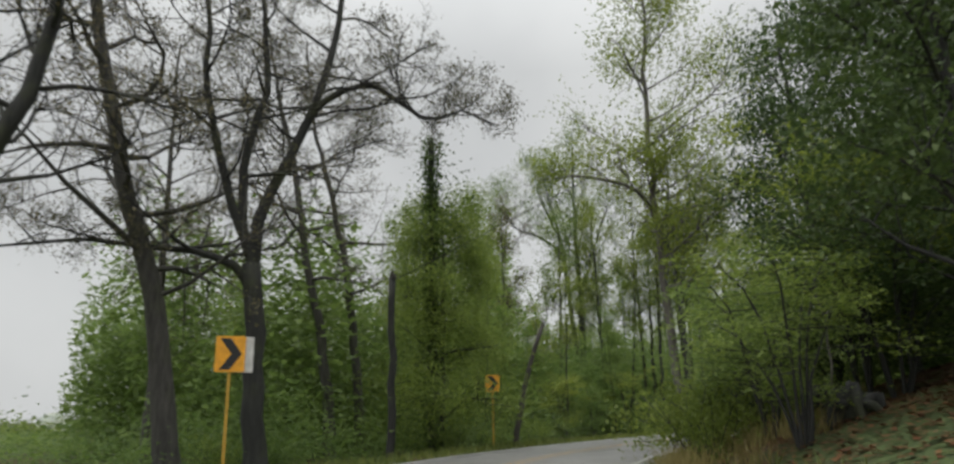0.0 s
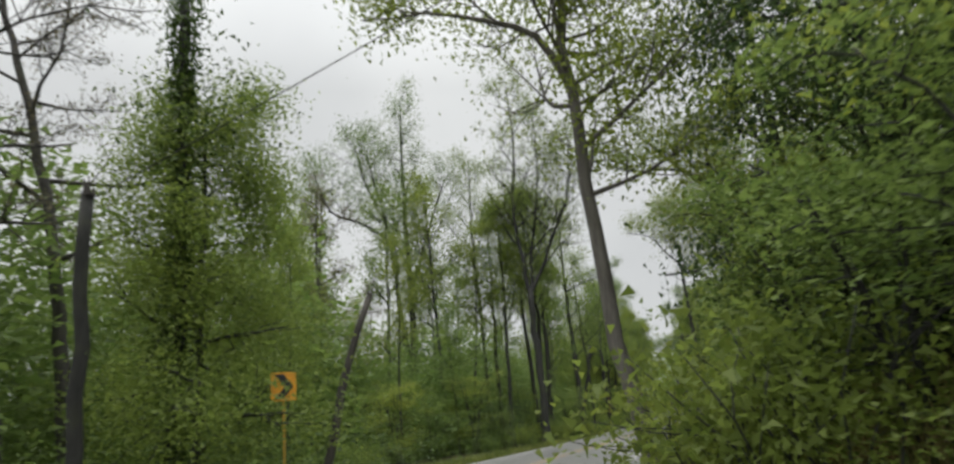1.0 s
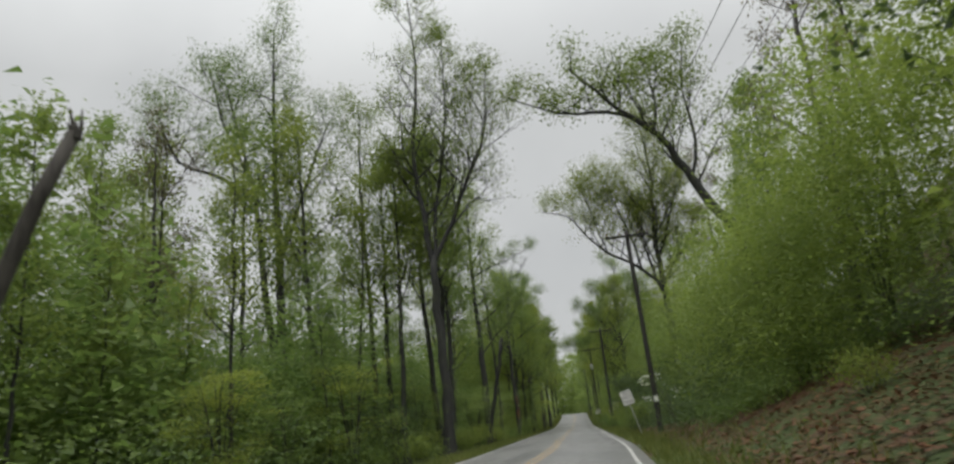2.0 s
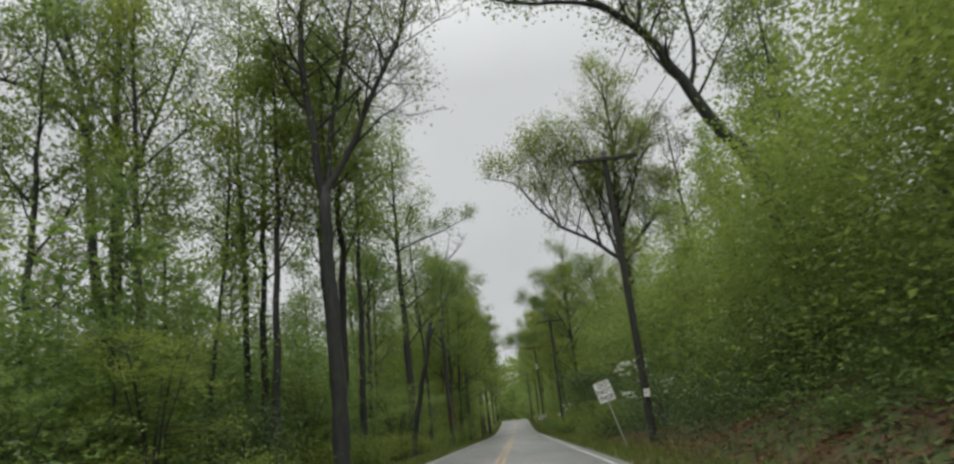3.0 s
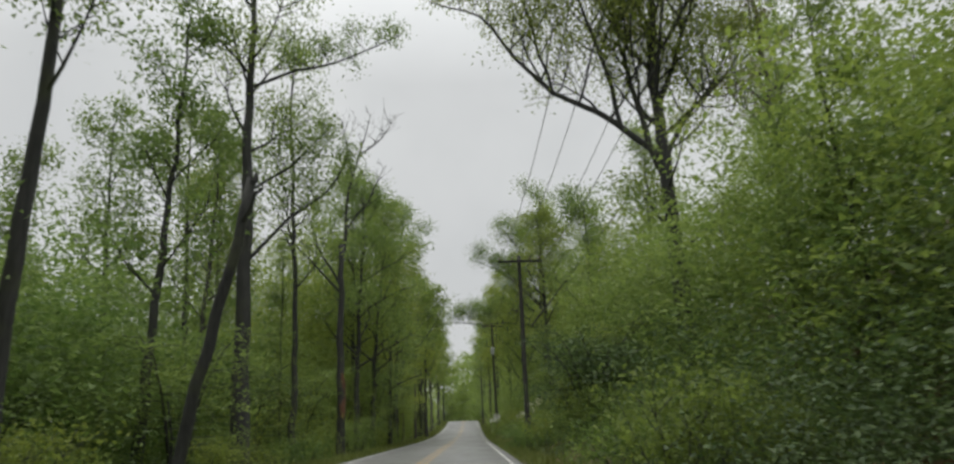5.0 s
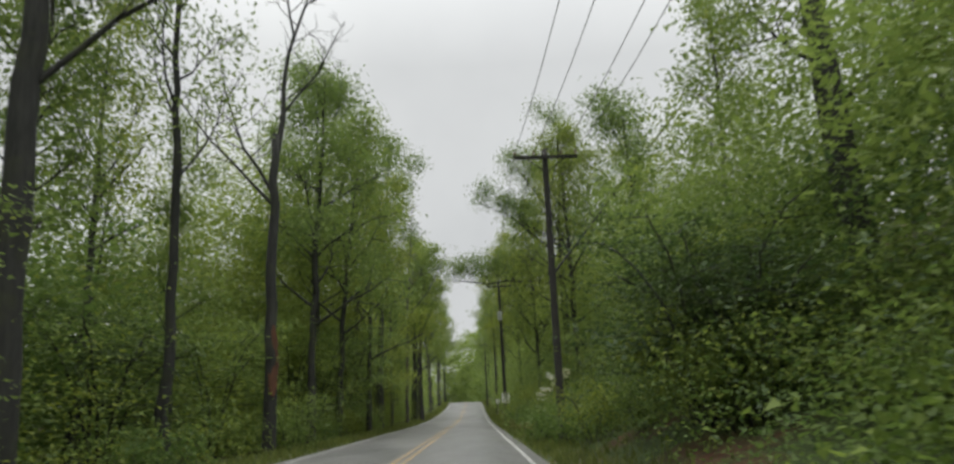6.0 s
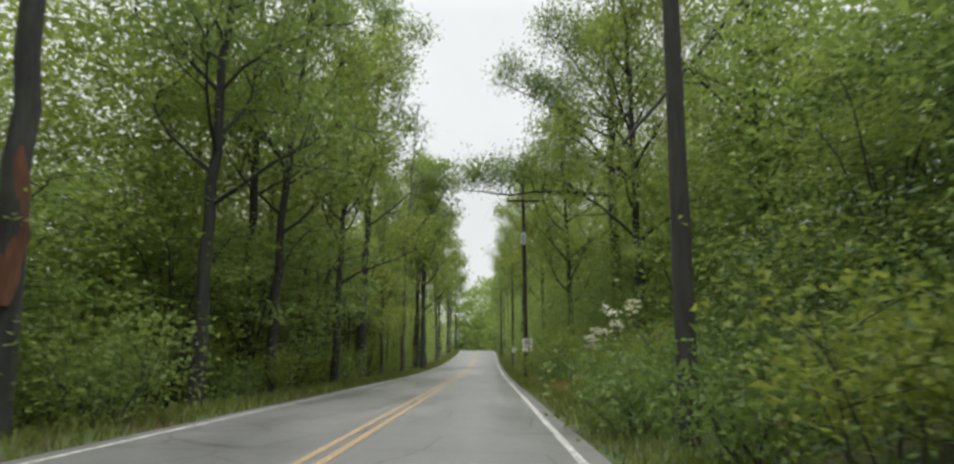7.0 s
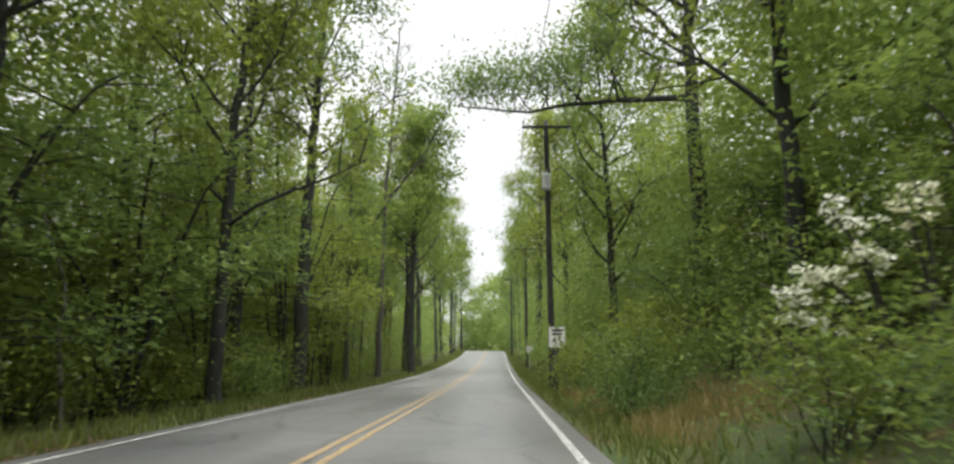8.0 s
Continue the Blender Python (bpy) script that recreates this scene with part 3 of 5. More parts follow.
# single trunks of the left roadside wood
def roadside_tree(seed, pts, radius, u0, limbs, reach, c, mat, size, label, bark_mat=BARK, keep=1.0, lift=0.8):
    p, root = hero("tree", pts[0][0], pts[0][1], seed, label)
    full = [(pts[0][0], pts[0][1], float(root.location.z) - 0.3), *pts[1:]]
    t, r = p.path(local(root, full), radius, 0.04, 9, 0.3)
    p.clothe(t, r, u0, limbs, reach, 2, c, lift)
    p.wood("trunk", bark_mat, root)
    p.crown("crown", mat, root, size, keep=keep)
    return root


TALL = "tall straight dark trunk with a high fresh green crown"
roadside_tree(31, [(-8.2, 6.1, 0), (-8.5, 6.1, 7.2), (-8.75, 6.0, 11.6), (-8.5, 6.1, 16.4), (-8.4, 6.1, 22)], 0.25, 0.42, 15, 3.6, LEAFY, LEAF, 0.145, TALL)
roadside_tree(32, [(-6.8, 0.2, 0), (-6.67, 0.2, 2), (-6.5, 0.3, 5), (-6.38, 0.35, 8.3), (-6.4, 0.4, 12), (-6.5, 0.4, 20)], 0.24, 0.45, 13, 3.4, LEAFY, LEAF, 0.15, "dark trunk bowed toward the road, leafy above")
roadside_tree(33, [(-6.25, -1.9, 0), (-6.2, -1.9, 5.2), (-6.35, -1.95, 9.8), (-6.4, -1.9, 19)], 0.21, 0.5, 12, 3.2, LEAFY, LEAF, 0.145, TALL)
roadside_tree(34, [(-8.25, 12, 0), (-8.1, 12, 6), (-7.9, 12.1, 13), (-7.8, 12.1, 23)], 0.23, 0.4, 15, 3.6, LEAFY, LEAF, 0.145, TALL)
roadside_tree(36, [(-7.05, 25.2, 0), (-7.15, 25.15, 6), (-7.25, 25.1, 11), (-7.35, 25.1, 16), (-7.3, 25, 25)], 0.38, 0.5, 14, 4.4, LEAFY, LEAF, 0.15, "thick straight dark roadside trunk, leafy above")
roadside_tree(37, [(-6.5, 31.5, 0), (-6.65, 31.5, 8), (-6.95, 31.4, 13), (-7.2, 31.3, 21)], 0.17, 0.4, 13, 3.2, LEAFY, LEAF, 0.145, TALL, keep=0.7)
roadside_tree(38, [(-7.65, 55.3, 0), (-7.6, 55.2, 8), (-7.8, 55.2, 22)], 0.24, 0.35, 18, 4.2, FULL, LEAF, 0.17, TALL)
roadside_tree(39, [(-5.8, 71.4, 0), (-5.7, 71.4, 8), (-5.5, 71.4, 14), (-4.9, 71.4, 24)], 0.3, 0.38, 18, 4.4, FULL, LEAF, 0.17, "dark forked tree above dense roadside foliage")
roadside_tree(40, [(-7.4, 68.5, 0), (-7.3, 68.5, 10), (-7.6, 68.5, 23)], 0.22, 0.45, 14, 4.0, LEAFY, LEAF, 0.17, TALL)
roadside_tree(41, [(-4.9, 85.5, 0), (-4.8, 85.4, 9), (-4.5, 85.3, 15), (-4.2, 85.4, 22)], 0.17, 0.5, 14, 3.2, BARE, BUD, 0.12, "slim pale sparse tree rising above the wood", BARK_DEAD, lift=1.1)
roadside_tree(42, [(-4.2, 96, 0), (-4.2, 96, 10), (-3.4, 96, 19)], 0.25, 0.3, 17, 4.6, FULL, LEAF, 0.24, TALL)
roadside_tree(43, [(-10.2, 0.9, 0), (-10.2, 0.9, 8), (-10.0, 1.0, 19)], 0.22, 0.45, 12, 3.4, LEAFY, LEAF, 0.145, TALL)
roadside_tree(44, [(-8.6, -3.0, 0), (-8.3, -2.9, 9), (-8.2, -2.8, 18)], 0.2, 0.45, 12, 3.2, LEAFY, LEAF_GOLD, 0.18, TALL)
roadside_tree(48, [(-11.7, 2.4, 0), (-11.6, 2.4, 8), (-11.9, 2.5, 16), (-11.7, 2.6, 25)], 0.2, 0.42, 18, 4.0, LEAFY, LEAF_GOLD, 0.12, "slim tall tree with thin brownish-green spring leaves")
roadside_tree(45, [(-5.9, 46.5, 0), (-5.8, 46.5, 8), (-5.5, 46.5, 18.5)], 0.22, 0.3, 18, 4.4, FULL, LEAF, 0.165, "full leafy roadside tree in fresh green")
roadside_tree(46, [(-5.6, 52.0, 0), (-5.3, 52.0, 8), (-4.4, 52.0, 17.5)], 0.2, 0.3, 17, 4.0, FULL, LEAF, 0.165, "full leafy roadside tree in fresh green")
roadside_tree(47, [(-5.2, 61.5, 0), (-5.2, 61.5, 7), (-4.4, 61.5, 16.5)], 0.2, 0.3, 17, 4.0, FULL, LEAF_GOLD, 0.165, "full leafy roadside tree in olive green")

FRESH = "full rounded roadside tree in fresh spring green"
roadside_tree(81, [(8.6, 58.0, 0), (8.5, 58.0, 9), (8.2, 58.0, 19)], 0.24, 0.25, 20, 4.2, FULL, LEAF_GOLD, 0.16, FRESH)
roadside_tree(82, [(11.6, 51.5, 0), (11.5, 51.5, 9), (11.3, 51.5, 18.5)], 0.24, 0.25, 18, 4.2, FULL, LEAF, 0.16, FRESH)
roadside_tree(83, [(8.0, 79.0, 0), (7.8, 79.0, 9), (7.2, 79.0, 19.5)], 0.24, 0.22, 20, 4.4, FULL, LEAF, 0.18, FRESH)
roadside_tree(84, [(7.4, 97.0, 0), (7.2, 97.0, 9), (6.4, 97.0, 19)], 0.24, 0.22, 18, 4.6, FULL, LEAF_GOLD, 0.21, FRESH)

# long side limbs over the verge
for seed, pts, r0 in ((71, [(-7.2, 25.1, 15.8), (-5.45, 25.3, 16.6), (-3.8, 25.6, 17.1), (-0.94, 25.8, 18.5)], 0.08),
                      (72, [(-7.1, 25.1, 11.0), (-5.6, 25.3, 12.1), (-4.0, 25.6, 14.0)], 0.07),
                      (73, [(-7.2, 25.1, 7.9), (-5.7, 25.7, 9.9), (-4.1, 26.2, 11.3), (-3.2, 26.4, 13.2)], 0.09)):
    host = min((o for o in scene.objects if o.get("category") == "tree"), key=lambda o: (o.location.x - pts[0][0]) ** 2 + (o.location.y - pts[0][1]) ** 2)
    p = Plant(seed)
    q, rr = p.path(local(host, pts), r0, 0.02, 7)
    p.clothe(q, rr, 0.3, 7, 1.7, 2, dict(LEAFY, leaves=11, spread=0.3), 0.4)
    limb = p.wood("limb", BARK, host)
    p.crown("foliage", LEAF, limb, 0.12)

# leaning snag, dead standing tree with raw wood at its foot, bare leaning stem
p, root = hero("leaning_snag", -6.1, 16.6, 51, "thick leaning broken dead trunk beside the road", "dead tree")
p.path(local(root, [(-6.3, 16.7, -0.7), (-5.6, 16.5, 2.5), (-4.9, 16.3, 5.4), (-4.25, 16.1, 8.3)]), 0.18, 0.14, 10)
p.wood("trunk", BARK, root)
p = Plant(151)
q, rr = p.path(local(root, [(-4.5, 16.2, 7.0), (-4.2, 16.0, 7.6), (-3.95, 15.9, 7.9)]), 0.09, 0.06, 6)
p.wood("broken_limb", BARK, root)
splinters(root, -4.25, 16.1, 8.3, 0.14, 154, BARK)

p, root = hero("dead_tree", -5.45, 37.6, 52, "dead bare tree with raw orange wood near its foot", "dead tree")
t, r = p.path(local(root, [(-5.35, 37.6, -0.7), (-5.45, 37.6, 6), (-5.5, 37.6, 11.8)]), 0.25, 0.15, 9, 0.2)
for pts, r0 in (([(-5.5, 37.6, 10.5), (-5.1, 37.7, 15.3), (-4.5, 37.8, 17.7), (-3.9, 37.9, 20.3)], 0.14), ([(-4.9, 37.7, 16.0), (-5.3, 37.6, 18), (-5.6, 37.5, 19.6)], 0.06),
                ([(-4.4, 37.8, 17.6), (-3.2, 38.0, 18.6), (-2.5, 38.1, 19.8)], 0.06), ([(-5.4, 37.6, 12.5), (-4.0, 38.0, 14.6), (-3.0, 38.1, 16.9)], 0.06),
                ([(-5.6, 37.6, 9.5), (-7.0, 37.2, 12.0), (-7.6, 37.0, 14.4)], 0.08), ([(-5.6, 37.6, 9.0), (-7.8, 37.3, 11.5), (-9.0, 37.0, 13.0)], 0.07)):
    q, rr = p.path(local(root, pts), r0, 0.02, 6)
    p.clothe(q, rr, 0.25, 8, 2.0, 1, BARE, 0.8)
p.wood("trunk", BARK, root)
n = 21
zs = np.linspace(1.9, 4.4, n)
ang = np.linspace(-2.4, 0.1, 8)
verts = [(-5.38 + 0.09 - 0.05 * i / n + math.cos(a) * (0.27 - 0.0025 * i) - 0.04, 37.6 + math.sin(a) * (0.27 - 0.0025 * i), z) for i, z in enumerate(zs) for a in -1.15 + (ang + 1.15) * (0.12 + 0.88 * math.sin(math.pi * (i + 0.5) / n)) * (0.8 + 0.12 * math.sin(i * 0.9) + 0.08 * math.sin(i * 2.3))]
o = np.array(root.location)
smooth(mesh_object("bare_wood_patch", np.array(verts) - o, grid_faces(8, n), RAW_WOOD, root, "stripped orange wood"))

p, root = hero("leaning_snag", -6.4, 85.0, 54, "bare dead stem leaning over toward the road", "dead tree")
q, rr = p.path(local(root, [(-8.4, 85.2, -0.8), (-6.2, 85.1, 7.4), (-4.4, 85.0, 10.7), (-2.3, 85.0, 13.8), (-0.6, 85.0, 17.2)]), 0.14, 0.025, 7)
p.clothe(q, rr, 0.7, 3, 0.9, 1, BARE, 0.5)
p.wood("trunk", BARK, root)

# trees of the bank on the right
p, root = hero("tree", 14.2, -2.2, 55, "big tree on the bank leaning out over the road")
foot = float(root.location.z) - 0.3
t, r = p.path(local(root, [(14.2, -2.2, foot), (13.3, -2.1, foot + 3.2), (12.1, -2.0, 10.4), (11.0, -2.0, 12.3), (10.0, -2.0, 14.3), (9.3, -2.0, 15.9), (8.5, -2.0, 17.5), (7.4, -2.0, 18.7), (6.3, -2.0, 19.6), (5.0, -2.0, 21.1), (3.5, -2.0, 22.9)]), 0.46, 0.07, 10, 0.1)
p.clothe(t, r, 0.5, 16, 4.0, 2, LEAFY, 0.9)
q, rr = p.path(local(root, [(7.35, -2.0, 18.8), (5.45, -2.0, 19.6), (3.8, -2.0, 19.7), (1.6, -2.1, 20.3), (-0.6, -2.2, 21.4)]), 0.14, 0.03, 7)
p.clothe(q, rr, 0.2, 11, 2.6, 2, LEAFY, 0.5)
for pts in ([(9.9, -2.0, 14.5), (10.6, -1.8, 17.0), (10.4, -1.6, 20.5), (10.9, -1.5, 24.0)], [(8.2, -2.0, 17.8), (8.6, -1.8, 20.0), (8.2, -1.6, 23.0)]):
    q, rr = p.path(local(root, pts), 0.12, 0.03, 6)
    p.clothe(q, rr, 0.25, 9, 2.4, 2, LEAFY, 0.9)
p.wood("trunk", BARK, root)
p.crown("crown", LEAF_GOLD, root, 0.15, keep=0.6)

p, root = hero("tree", 11.7, 29.0, 56, "great bank tree with a long limb reaching over the road")
t, r = p.path(local(root, [(11.8, 29.0, 0.5), (11.6, 29.0, 7), (11.5, 29.0, 12.5), (11.4, 29.0, 18.6), (11.9, 28.9, 25), (11.6, 28.8, 31)]), 0.48, 0.06, 11, 0.2)
p.clothe(t, r, 0.45, 20, 6.0, 2, LEAFY, 0.9)
p.clothe(t, r, 0.25, 13, 4.2, 2, dict(LEAFY, leaves=26), 0.6)
for pts, r0 in (([(11.4, 29.0, 13.2), (10.9, 29.2, 14.0), (8.6, 29.7, 16.2), (6.5, 30.2, 17.6), (4.6, 30.2, 19.6), (2.9, 30.1, 22.0), (0.2, 30.0, 22.9)], 0.2),
                ([(9.6, 29.5, 15.2), (9.0, 29.3, 18.5), (8.0, 29.1, 22), (7.0, 29.0, 26)], 0.13), ([(11.4, 29.0, 16), (13.0, 28.6, 20), (14.4, 28.4, 25)], 0.14),
                ([(6.5, 30.2, 17.6), (5.6, 30.0, 21), (4.6, 29.9, 25)], 0.09),
                ([(11.4, 29.0, 12.6), (10.85, 29.0, 14.2), (10.2, 29.0, 17.5), (9.6, 29.1, 22)], 0.19), ([(11.5, 29.0, 13.2), (12.5, 29.0, 15.1), (14.2, 29.0, 17.3), (15.6, 29.0, 20)], 0.13)):
    q, rr = p.path(local(root, pts), r0, 0.03, 8)
    p.clothe(q, rr, 0.25, 15, 4.2, 2, LEAFY, 1.3)
p.wood("trunk", BARK, root)
p.crown("crown", LEAF_GOLD, root, 0.14, keep=0.9)

p, root = hero("tree", 9.2, 67.6, 57, "tall leafy bank tree with a low bough over the road")
t, r = p.path(local(root, [(9.4, 67.6, 1), (9.2, 67.6, 8), (9.1, 67.5, 13), (9.6, 67.5, 24)]), 0.36, 0.06, 10, 0.2)
p.clothe(t, r, 0.4, 18, 4.8, 2, FULL, 0.4)
q, rr = p.path(local(root, [(9.1, 67.6, 10.6), (6.8, 69.5, 11.2), (5.0, 71, 11.6), (3.4, 71.6, 11.5), (1.6, 72, 11.8), (0.2, 72.2, 12.0)]), 0.13, 0.02, 7)
p.clothe(q, rr, 0.15, 17, 3.2, 2, LEAFY, 1.3)
p.wood("trunk", BARK, root)
p.crown("crown", LEAF, root, 0.14, keep=0.85)

for seed, pts, r0 in ((158, [(9.1, 67.5, 12.5), (7.2, 67.6, 14.5), (5.0, 67.8, 16.4), (2.8, 68.0, 17.6)], 0.1), (159, [(9.2, 67.5, 15.5), (7.4, 67.0, 18.0), (5.6, 66.6, 20.2)], 0.09)):
    p = Plant(seed)
    q, rr = p.path(local(root, pts), r0, 0.02, 6)
    p.clothe(q, rr, 0.25, 11, 2.9, 2, LEAFY, 0.5)
    limb = p.wood("limb", BARK, root)
    p.crown("foliage", LEAF, limb, 0.14)
host = next(o for o in scene.objects if o.get("category") == "tree" and abs(o.location.x - 11.6) + abs(o.location.y - 51.5) < 0.1)
p = Plant(58)
q, rr = p.path(local(host, [(6.6, 50.6, 8.5), (9.5, 50.9, 12.0), (11.5, 51.2, 14.5), (14.6, 51.2, 18.2)]), 0.07, 0.05, 7, 0, 0.02)
p.wood("hanging_limb", BARK, host)


# dogwoods in flower beside the road
def dogwood(x, y, seed, top, reach, n_branch, label, toward, flowers=0.5):
    p, root = hero("dogwood", x, y, seed, label, "flowering tree")
    t, r = p.path([(0, 0, -0.2), (toward[0] * 0.25, toward[1] * 0.25, top * 0.4), (toward[0] * 0.6, toward[1] * 0.6, top * 0.8), (toward[0], toward[1], top)], 0.06, 0.02, 6)
    p.clothe(t, r, 0.5, n_branch, reach, 1, dict(SPRAY, leaves=12, kids=(4,), spread=0.1, twigs=1.0), 0.35, (toward[0] * 0.5, toward[1] * 0.5))
    p.wood("stem", BARK_GREY, root)
    c = np.concatenate(p.leaves)
    k = p.rng.uniform(size=len(c)) < flowers
    leaf_cloud("blossom", c[k], 0.085, p.rng, PETAL, root, 0.9, "creamy white open blossoms", slim=0.95)
    leaf_cloud("foliage", c[~k], 0.12, p.rng, LEAF, root, 0.7)
    return root


def blossom_bush(x, y, seed, tips, n, label):
    """A flowering bush whose boughs carry strings of white clusters toward given tips."""
    p, root = hero("dogwood", x, y, seed, label, "flowering tree")
    r = p.rng
    flowers, greens = [], []
    for tip in tips:
        a = np.array((0, 0, 0.2))
        e = np.array(tip) - np.array(root.location)
        p = Plant(seed + len(flowers))
        q, rr = p.path([a, a + (e - a) * np.array([0.3, 0.3, 0.55]), a + (e - a) * np.array([0.7, 0.7, 0.85]), e], 0.035, 0.008, 5, 0, 0.015)
        p.wood("bough", BARK_GREY, root)
        u = 1 - np.abs(r.normal(0, 0.2, n))
        k = np.clip((u * (len(q) - 1)).astype(int), 0, len(q) - 1)
        heads = q[k] + r.normal(0, 1, (n, 3)) * np.array([0.12, 0.1, 0.045])
        flowers.append((heads[:, None] + r.normal(0, 1, (n, 8, 3)) * np.array([0.05, 0.05, 0.022])).reshape(-1, 3))
        k = np.clip((r.uniform(0.3, 1, 60) * (len(q) - 1)).astype(int), 0, len(q) - 1)
        greens.append(q[k] + r.normal(0, 0.13, (60, 3)))
    leaf_cloud("blossom", np.concatenate(flowers), 0.06, r, PETAL, root, 0.5, "creamy white open blossoms", slim=0.95)
    leaf_cloud("foliage", np.concatenate(greens), 0.075, r, LEAF, root, 0.7)
    return root


blossom_bush(6.5, 50.6, 61, [(5.0, 50.4, 2.0), (5.1, 50.35, 1.7), (5.35, 50.4, 2.25), (5.55, 50.4, 2.2), (5.75, 50.4, 3.0), (6.08, 50.4, 2.46)], 15, "dogwood bush with creamy white blossom leaning to the road")
blossom_bush(7.0, 50.6, 62, [(6.5, 50.3, 3.0), (6.7, 50.3, 3.2)], 11, "slim dogwood with sparse white blossom")
blossom_bush(6.9, -0.6, 63, [(4.85, -0.6, 3.2), (5.4, -0.6, 3.4), (6.05, -0.6, 3.5), (5.15, -0.6, 2.1), (7.2, -0.6, 2.5)], 20, "thin dogwood with white blossom beside the pole")

for seed, x, y, h in ((65, 10.4, -46.6, 13), (66, 11.6, -51.5, 14), (67, 11.4, -55.6, 11), (68, 12.5, -41.5, 14), (75, 7.4, -40.2, 13), (76, 8.3, -44.6, 14)):
    roadside_tree(seed, [(x, y, 0), (x - 0.1, y, h * 0.5), (x - 0.4, y, h)], 0.15, 0.12, 20, 2.8, FULL, LEAF_DARK, 0.12, "dense dark green tree on the inside of the bend", lift=0.4)

p, root = hero("sapling", 8.72, -53.2, 69, "slim pale bare sapling on the leaf-strewn bank")
q, rr = p.path([(0, 0, -0.2), (0.02, 0, 1.2), (0.04, 0.02, 2.0), (-0.12, 0, 3.0)], 0.028, 0.01, 6)
p.clothe(q, rr, 0.6, 2, 0.4, 1, BARE, 0.9)
p.wood("stem", BARK_PALE, root)
p, root = hero("root_stump", 8.95, -53.0, 70, "dark upturned root stump on the brown bank", "stump")
q, rr = p.path([(0, 0, -0.8), (0.04, 0, 0.15), (-0.1, 0.1, 0.6)], 0.5, 0.34, 11, 0.3, 0.09)
p.wood("stump", BARK, root)
for k in range(9):
    a = k * 0.72
    p = Plant(170 + k)
    p.path([(0.2 * math.cos(a), 0.2 * math.sin(a), 0.3), (0.5 * math.cos(a), 0.5 * math.sin(a), 0.5 + 0.2 * math.sin(3 * k)), (0.8 * math.cos(a), 0.8 * math.sin(a), -0.1 + 0.25 * math.sin(5 * k)), (0.95 * math.cos(a), 0.95 * math.sin(a), -0.5)], 0.13, 0.04, 7, 0, 0.05)
    p.wood("root_limb", BARK, root)
p, root = hero("fallen_branch", -6.0, 55.6, 79, "pale broken stem leaning at the wood's edge", "dead branch")
p.path(local(root, [(-5.6, 55.5, -0.6), (-6.0, 55.8, 1.6), (-6.2, 56.0, 2.6), (-6.7, 56.0, 3.9)]), 0.045, 0.02, 6)
p.wood("stem", BARK_PALE, root)

# ---------------------------------------------------------------- the wood around
rng = np.random.default_rng(7)
protos = dict(
    tall=[forest_tree(101, 20, 0.24, 0.38, 12, 3.6, dict(LEAFY, leaves=18, twigs=0.1), LEAF, BARK, 0.19, "tall dark-trunked wood tree in young green leaf"),
          forest_tree(102, 22, 0.27, 0.42, 12, 3.9, dict(LEAFY, leaves=18, twigs=0.1), LEAF_GOLD, BARK, 0.19, "tall wood tree with olive spring leaves"),
          forest_tree(103, 18, 0.2, 0.34, 12, 3.3, dict(FULL, leaves=19, twigs=0.08), LEAF, BARK_GREY, 0.18, "leafy grey-barked wood tree in fresh green")],
    slim=[forest_tree(104, 15, 0.11, 0.35, 9, 2.4, LEAFY, LEAF, BARK, 0.16, "slender wood sapling with thin green crown", 0.6),
          forest_tree(105, 17, 0.13, 0.45, 9, 2.6, LEAFY, LEAF_GOLD, BARK, 0.16, "slender dark wood tree with sparse leaves", 0.7, 0.7)],
    bud=[forest_tree(106, 19, 0.22, 0.34, 14, 4.2, dict(BUDDING, twigs=0.5), BUD, BARK_GREY, 0.12, "grey wood tree still almost bare, in bud")],
    shrub=[shrub(111, 5.2, 2.6, 6, SPRAY, LEAF, 0.11, "arching understorey bush with flat sprays of green leaves"),
           shrub(112, 6.4, 2.8, 6, SPRAY, LEAF_GOLD, 0.11, "tall understorey bush in yellow-green leaf"),
           shrub(113, 4.0, 2.2, 6, SPRAY, LEAF_DARK, 0.095, "dense dark green understorey bush")],
    low=[low_bush(121, 1.5, 1.3, 11, LEAF, 0.095, "low leafy roadside bush in fresh green"),
         low_bush(122, 1.1, 1.2, 11, LEAF_DEEP, 0.09, "low dark green roadside bush"),
         low_bush(123, 1.9, 1.2, 11, LEAF_GOLD, 0.1, "loose yellow-green roadside bush")])
HEROES = [(o.location.x, o.location.y) for o in scene.objects if o.get("category") in ("tree", "dead tree") and abs(o.location.x) + abs(o.location.y) > 1]
placed = list(HEROES)


BLOOM = (4.0, 7.6, 41.5, 52.0)  # open stretch of verge before the dogwoods


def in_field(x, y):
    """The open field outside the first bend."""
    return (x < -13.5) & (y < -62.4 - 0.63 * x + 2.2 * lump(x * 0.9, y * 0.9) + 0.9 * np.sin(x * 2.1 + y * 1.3))


